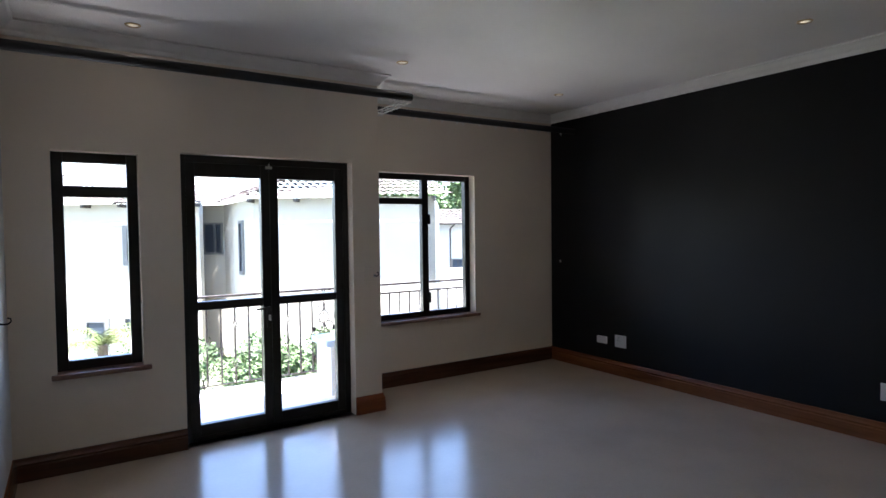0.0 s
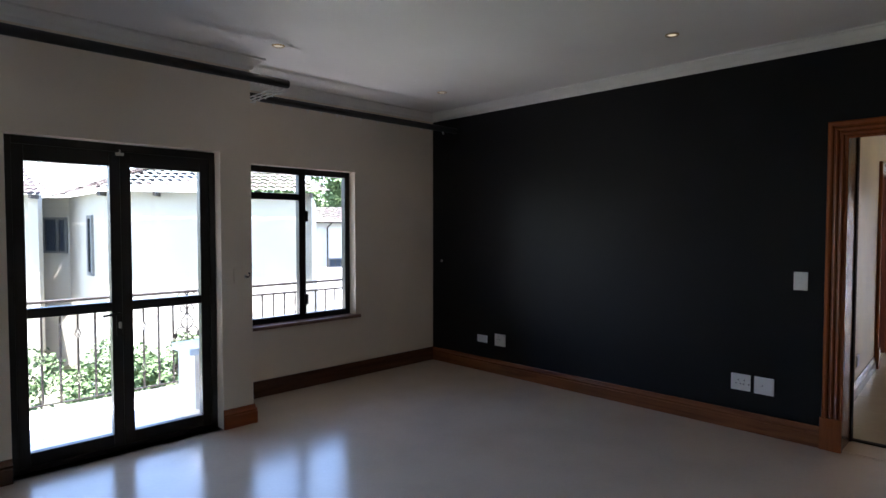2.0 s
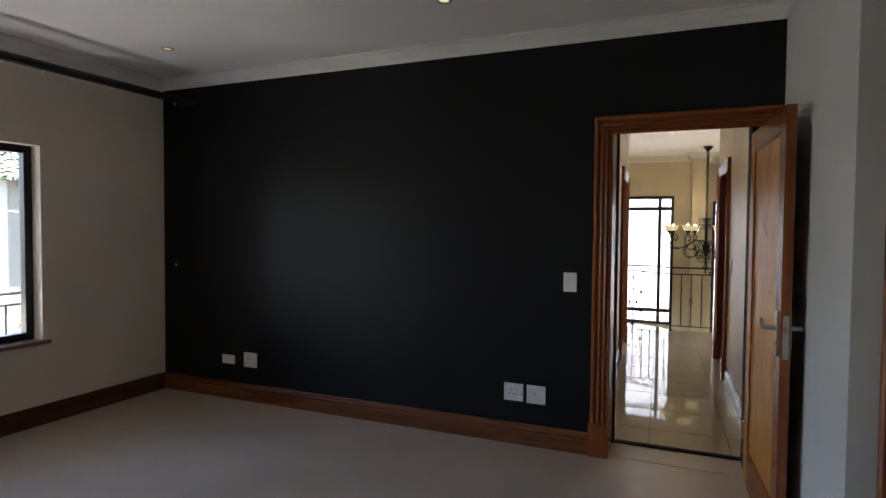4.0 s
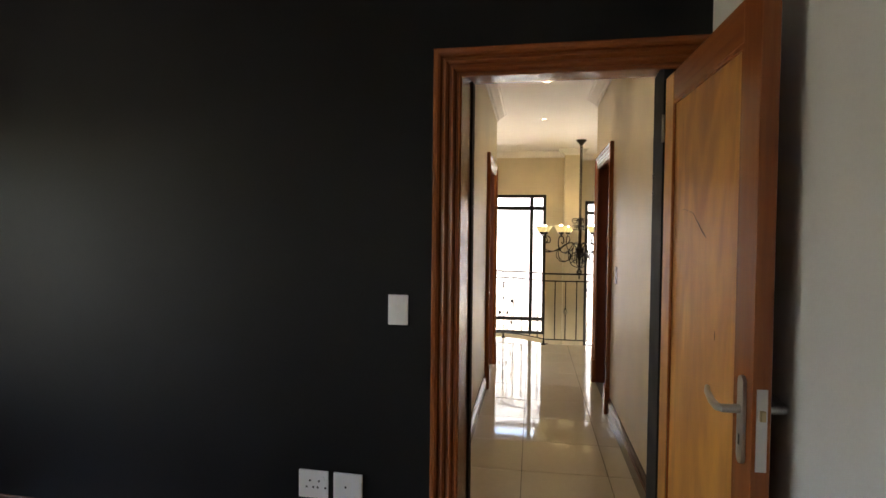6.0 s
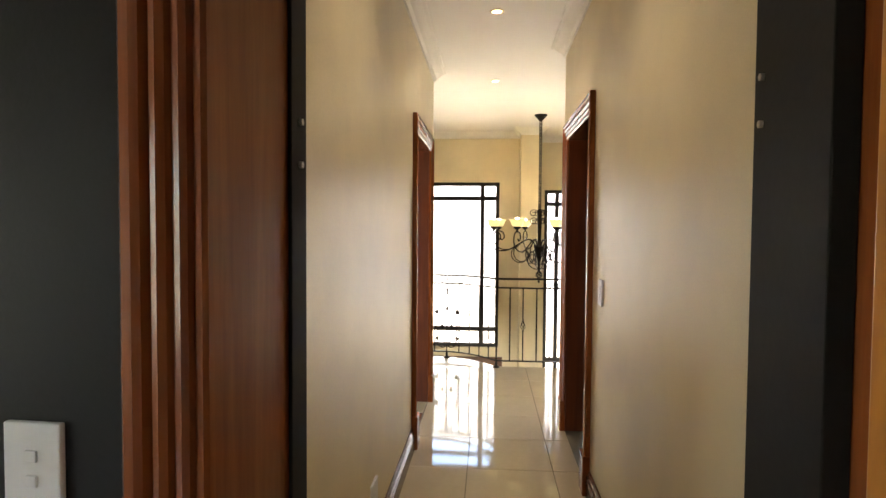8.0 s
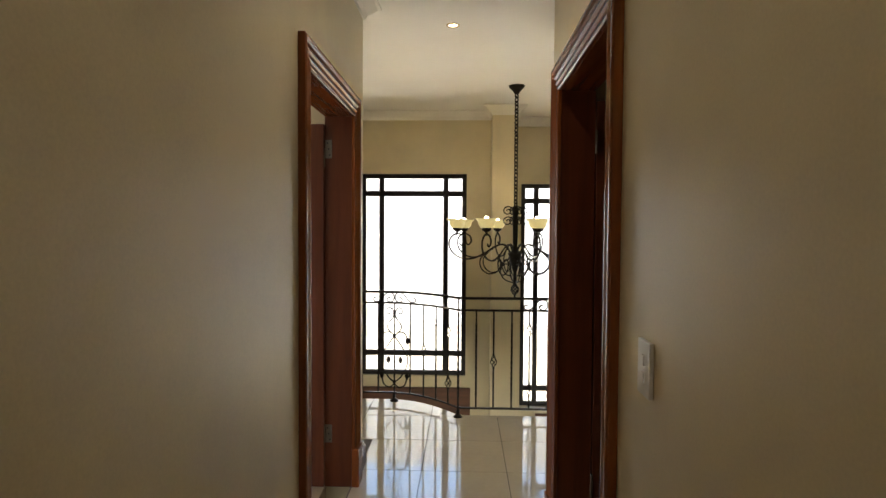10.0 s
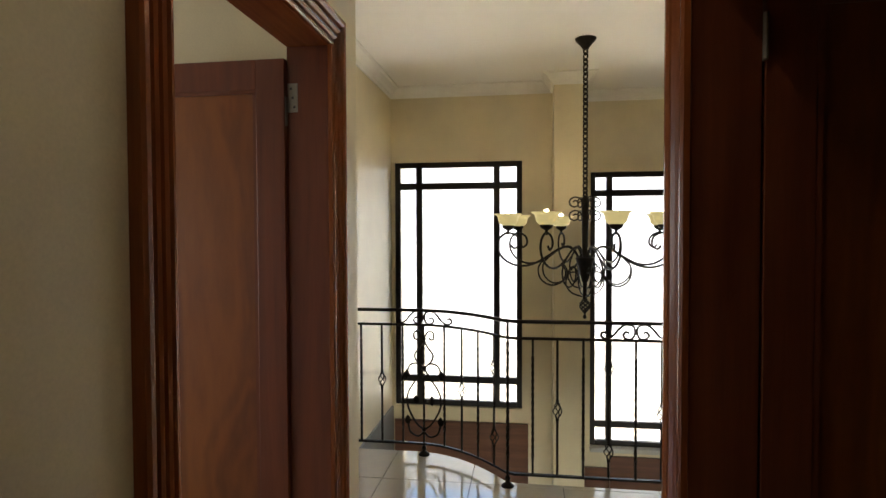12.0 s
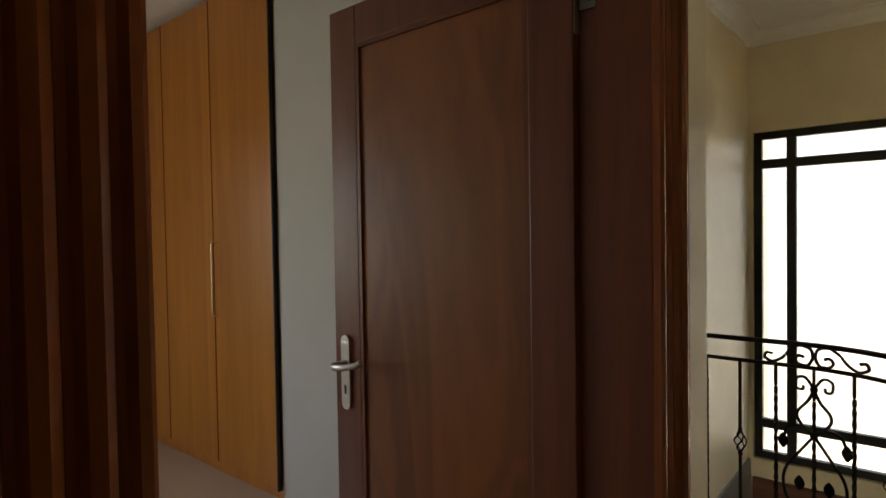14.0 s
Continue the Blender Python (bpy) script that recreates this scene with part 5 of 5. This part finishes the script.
def shrub(at, r, h, seed, n, label, flowers=0):
    s = thing("shrub", at, label, "shrub", "garden shrubs")
    rnd = random.Random(seed)
    cl = []
    for k in range(14):
        a, q = rnd.uniform(0, 6.28), rnd.uniform(0.2, 1)
        cl.append((Vector((math.cos(a) * r * q * 0.8, math.sin(a) * r * q * 0.8, h * rnd.uniform(0.3, 0.9))), r * rnd.uniform(0.25, 0.5)))
    for k, (c, q) in enumerate(cl[:6]):
        part("stem", tube([tuple(Vector(at)), tuple(Vector(at) + c * 0.6), tuple(Vector(at) + c)], [0.03, 0.02, 0.008], 5), M_BARK, s)

    def place(rn):
        c, q = rn.choice(cl)
        v = Vector((rn.gauss(0, 1), rn.gauss(0, 1), rn.gauss(0, 1))).normalized() * q * rn.uniform(0.5, 1.05)
        return c + v
    me = leaves(n, seed, place, 0.085)
    me.materials.append(M_LEAF)
    ob = new("foliage", me)
    ob.parent = s
    if flowers:
        me = leaves(flowers, seed + 1, place, 0.07)
        me.materials.append(M_FLOWER)
        ob = new("flowers", me)
        ob.parent = s
    return s


shrub(tuple(ext(-0.37, 9.5, ZG)), 1.0, 3.05, 11, 9000, "leafy green shrub with white flowers below the balcony", 220)
shrub(tuple(ext(-0.315, 9.8, ZG)), 0.8, 2.85, 12, 7000, "leafy green shrub with white flowers below the balcony", 220)
shrub(tuple(ext(-0.245, 8.6, ZG)), 0.6, 3.4, 13, 7000, "dense dark green shrub beyond the balcony rail")
shrub(tuple(ext(-0.53, 11.5, ZG)), 0.9, 3.0, 14, 5000, "low pale green shrub beside the neighbouring house", 120)
shrub(tuple(ext(-0.005, 13.0, ZG)), 0.9, 2.9, 15, 2600, "low shrub at the garden wall", 120)

pm = thing("palm", ext(-0.60, 10.5, ZG), "small palm with drooping yellow-green fronds", "palm")
base = ext(-0.60, 10.5, ZG)
smooth(part("trunk", tube([tuple(base), tuple(base + Vector((0.03, 0, 1.3))), tuple(base + Vector((0.05, 0.02, 2.65)))], [0.12, 0.1, 0.09], 10), M_BARK, pm))
rnd = random.Random(21)
for k in range(18):
    a = 2 * math.pi * k / 18 + rnd.uniform(-0.15, 0.15)
    el = rnd.uniform(0.3, 1.2)
    L = rnd.uniform(1.1, 1.5)
    top = base + Vector((0.05, 0.02, 2.65))
    spine = [top + Vector((math.cos(a) * L * t * math.cos(el * (1 - t * 0.4)), math.sin(a) * L * t * math.cos(el * (1 - t * 0.4)), L * (t * math.sin(el) - 0.75 * t * t))) for t in [i / 9 for i in range(10)]]
    bm = bmesh.new()
    add_tube(bm, spine, [0.012 - 0.001 * i for i in range(10)], 4)
    side = Vector((-math.sin(a), math.cos(a), 0))
    for i in range(1, 10):
        for j in (0.0, 0.5):
            p = spine[i] if j == 0 else (spine[i] + spine[i - 1]) / 2
            q = (spine[i] - spine[i - 1]).normalized()
            for s in (-1, 1):
                ln = 0.30 * (1 - abs(i / 9 - 0.4))
                tipv = p + side * s * ln + q * ln * 0.6 + Vector((0, 0, -ln * 0.5))
                v = [bm.verts.new(x) for x in (p, p + q * 0.03, tipv)]
                bm.faces.new(v)
    part("frond", bm, M_LEAF2, pm)


def tree(at, h, r, seed, n, label):
    t = thing("tree", at, label, "tree", "background trees")
    at = Vector(at)
    rnd = random.Random(seed)
    smooth(part("trunk", tube([tuple(at), tuple(at + Vector((0.1, 0, h * 0.3))), tuple(at + Vector((0, 0.1, h * 0.6)))], [0.3, 0.22, 0.12], 10), M_BARK, t))
    cl = []
    for k in range(26):
        a, q, z = rnd.uniform(0, 6.28), rnd.uniform(0.1, 1) ** 0.6, rnd.uniform(0.45, 1.0)
        c = Vector((math.cos(a) * r * q * (1.25 - z * 0.6), math.sin(a) * r * q * (1.25 - z * 0.6), h * z))
        cl.append((c, r * rnd.uniform(0.22, 0.4)))
        if k < 9:
            part("limb", tube([tuple(at + Vector((0, 0, h * 0.35))), tuple(at + c * 0.6 + Vector((0, 0, h * 0.1))), tuple(at + c)], [0.1, 0.06, 0.02], 6), M_BARK, t)

    def place(rn):
        c, q = rn.choice(cl)
        v = Vector((rn.gauss(0, 1), rn.gauss(0, 1), rn.gauss(0, 1))).normalized() * q * rn.uniform(0.3, 1.05)
        return c + v
    me = leaves(n, seed, place, 0.34)
    me.materials.append(M_LEAF)
    ob = new("crown", me)
    ob.parent = t


tree(tuple(ext(0.03, 44, ZG)), 9.6, 3.4, 31, 9000, "broad green tree behind the houses")
tree(tuple(ext(-0.09, 46, ZG)), 9.2, 3.2, 32, 7000, "broad green tree behind the houses")

# ---- floor pieces ----
fl = structure("floor_passage", prism([(XB2 - 0.06, -3.2), (9.665, -3.2), (9.665, 0.34), (9.75, 0.42), (9.88, 0.58), (10.0, 0.80), (10.07, 0.95), (10.07, YS), (8.7, YS), (8.7, YL + 0.01), (XB2 - 0.06, YL + 0.01)], -0.18, -0.006), M_GROUT,
               "polished cream tile floor of passage and landing", "floor")
TP, TX0, TY0, GAP = 0.506, 6.098, 0.565, 0.0025


def clip_tile(x0, x1, y0, y1):
    """A tile's outline, trimmed to the passage, the landing and its curved edge."""
    x0, y0 = max(x0, XB2 + 0.004), max(y0, -3.2)
    lim = lambda y: rail_x(y) + 0.045
    ytop = YL - 0.001 if x0 < 8.7 else YS - 0.001
    y1 = min(y1, ytop)
    if x0 < 8.0:
        y0 = max(y0, YR + 0.001)
    if y1 - y0 < 0.03 or x1 - x0 < 0.03:
        return None
    if x0 > max(lim(y0), lim(y1)) - 0.02:
        return None
    n = 1 if x1 < 9.66 else 8
    right = [(min(x1, lim(y0 + (y1 - y0) * k / n)), y0 + (y1 - y0) * k / n) for k in range(n + 1)]
    if min(p[0] for p in right) < x0 + 0.02:
        right = [(max(p[0], x0 + 0.004), p[1]) for p in right]
    return [(x0, y0)] + right + [(x0, y1)]


shared = {}
for i in range(-4, 10):
    for j in range(-8, 4):
        x0, y0 = TX0 + i * TP + GAP, TY0 + j * TP + GAP
        poly = clip_tile(x0, x0 + TP - 2 * GAP, y0, y0 + TP - 2 * GAP)
        if not poly:
            continue
        key = tuple((round(p[0] - x0, 3), round(p[1] - y0, 3)) for p in poly)
        if key not in shared:
            bm = prism([(p[0] - x0, p[1] - y0) for p in poly], -0.006, 0.0)
            me = bpy.data.meshes.new("tile")
            bm.to_mesh(me)
            bm.free()
            me.materials.append(M_TILE)
            shared[key] = me
        ob = new("tile", shared[key])
        ob.location = (x0, y0, 0)
        ob.parent = fl
me = None
for x, y in BT:
    if me is None:
        bm = prism([(0, 0), (0.394, 0), (0.394, 0.394), (0, 0.394)], -0.01, 0.0)
        me = bpy.data.meshes.new("tile")
        bm.to_mesh(me)
        bm.free()
        me.materials.append(M_BALC)
    if y < 5.9:
        ob = new("tile", me)
        ob.location = (x, y, -0.12)
        ob.parent = bpy.data.objects["balcony_floor"]

# the passage, the landing and the rooms beside it run slightly off square to the bedroom
bpy.context.view_layer.update()
for ob in list(scene.objects):
    if ob.parent or ob.type == "CAMERA":
        continue
    c = ob.matrix_world @ (sum((Vector(k) for k in ob.bound_box), Vector()) / 8) if ob.type == "MESH" else ob.matrix_world.translation
    if 4.75 < c.x < 13 and -3.5 < c.y < 5.4 and -2.5 < c.z < 3.2:
        ob.matrix_basis = PASSAGE @ ob.matrix_basis
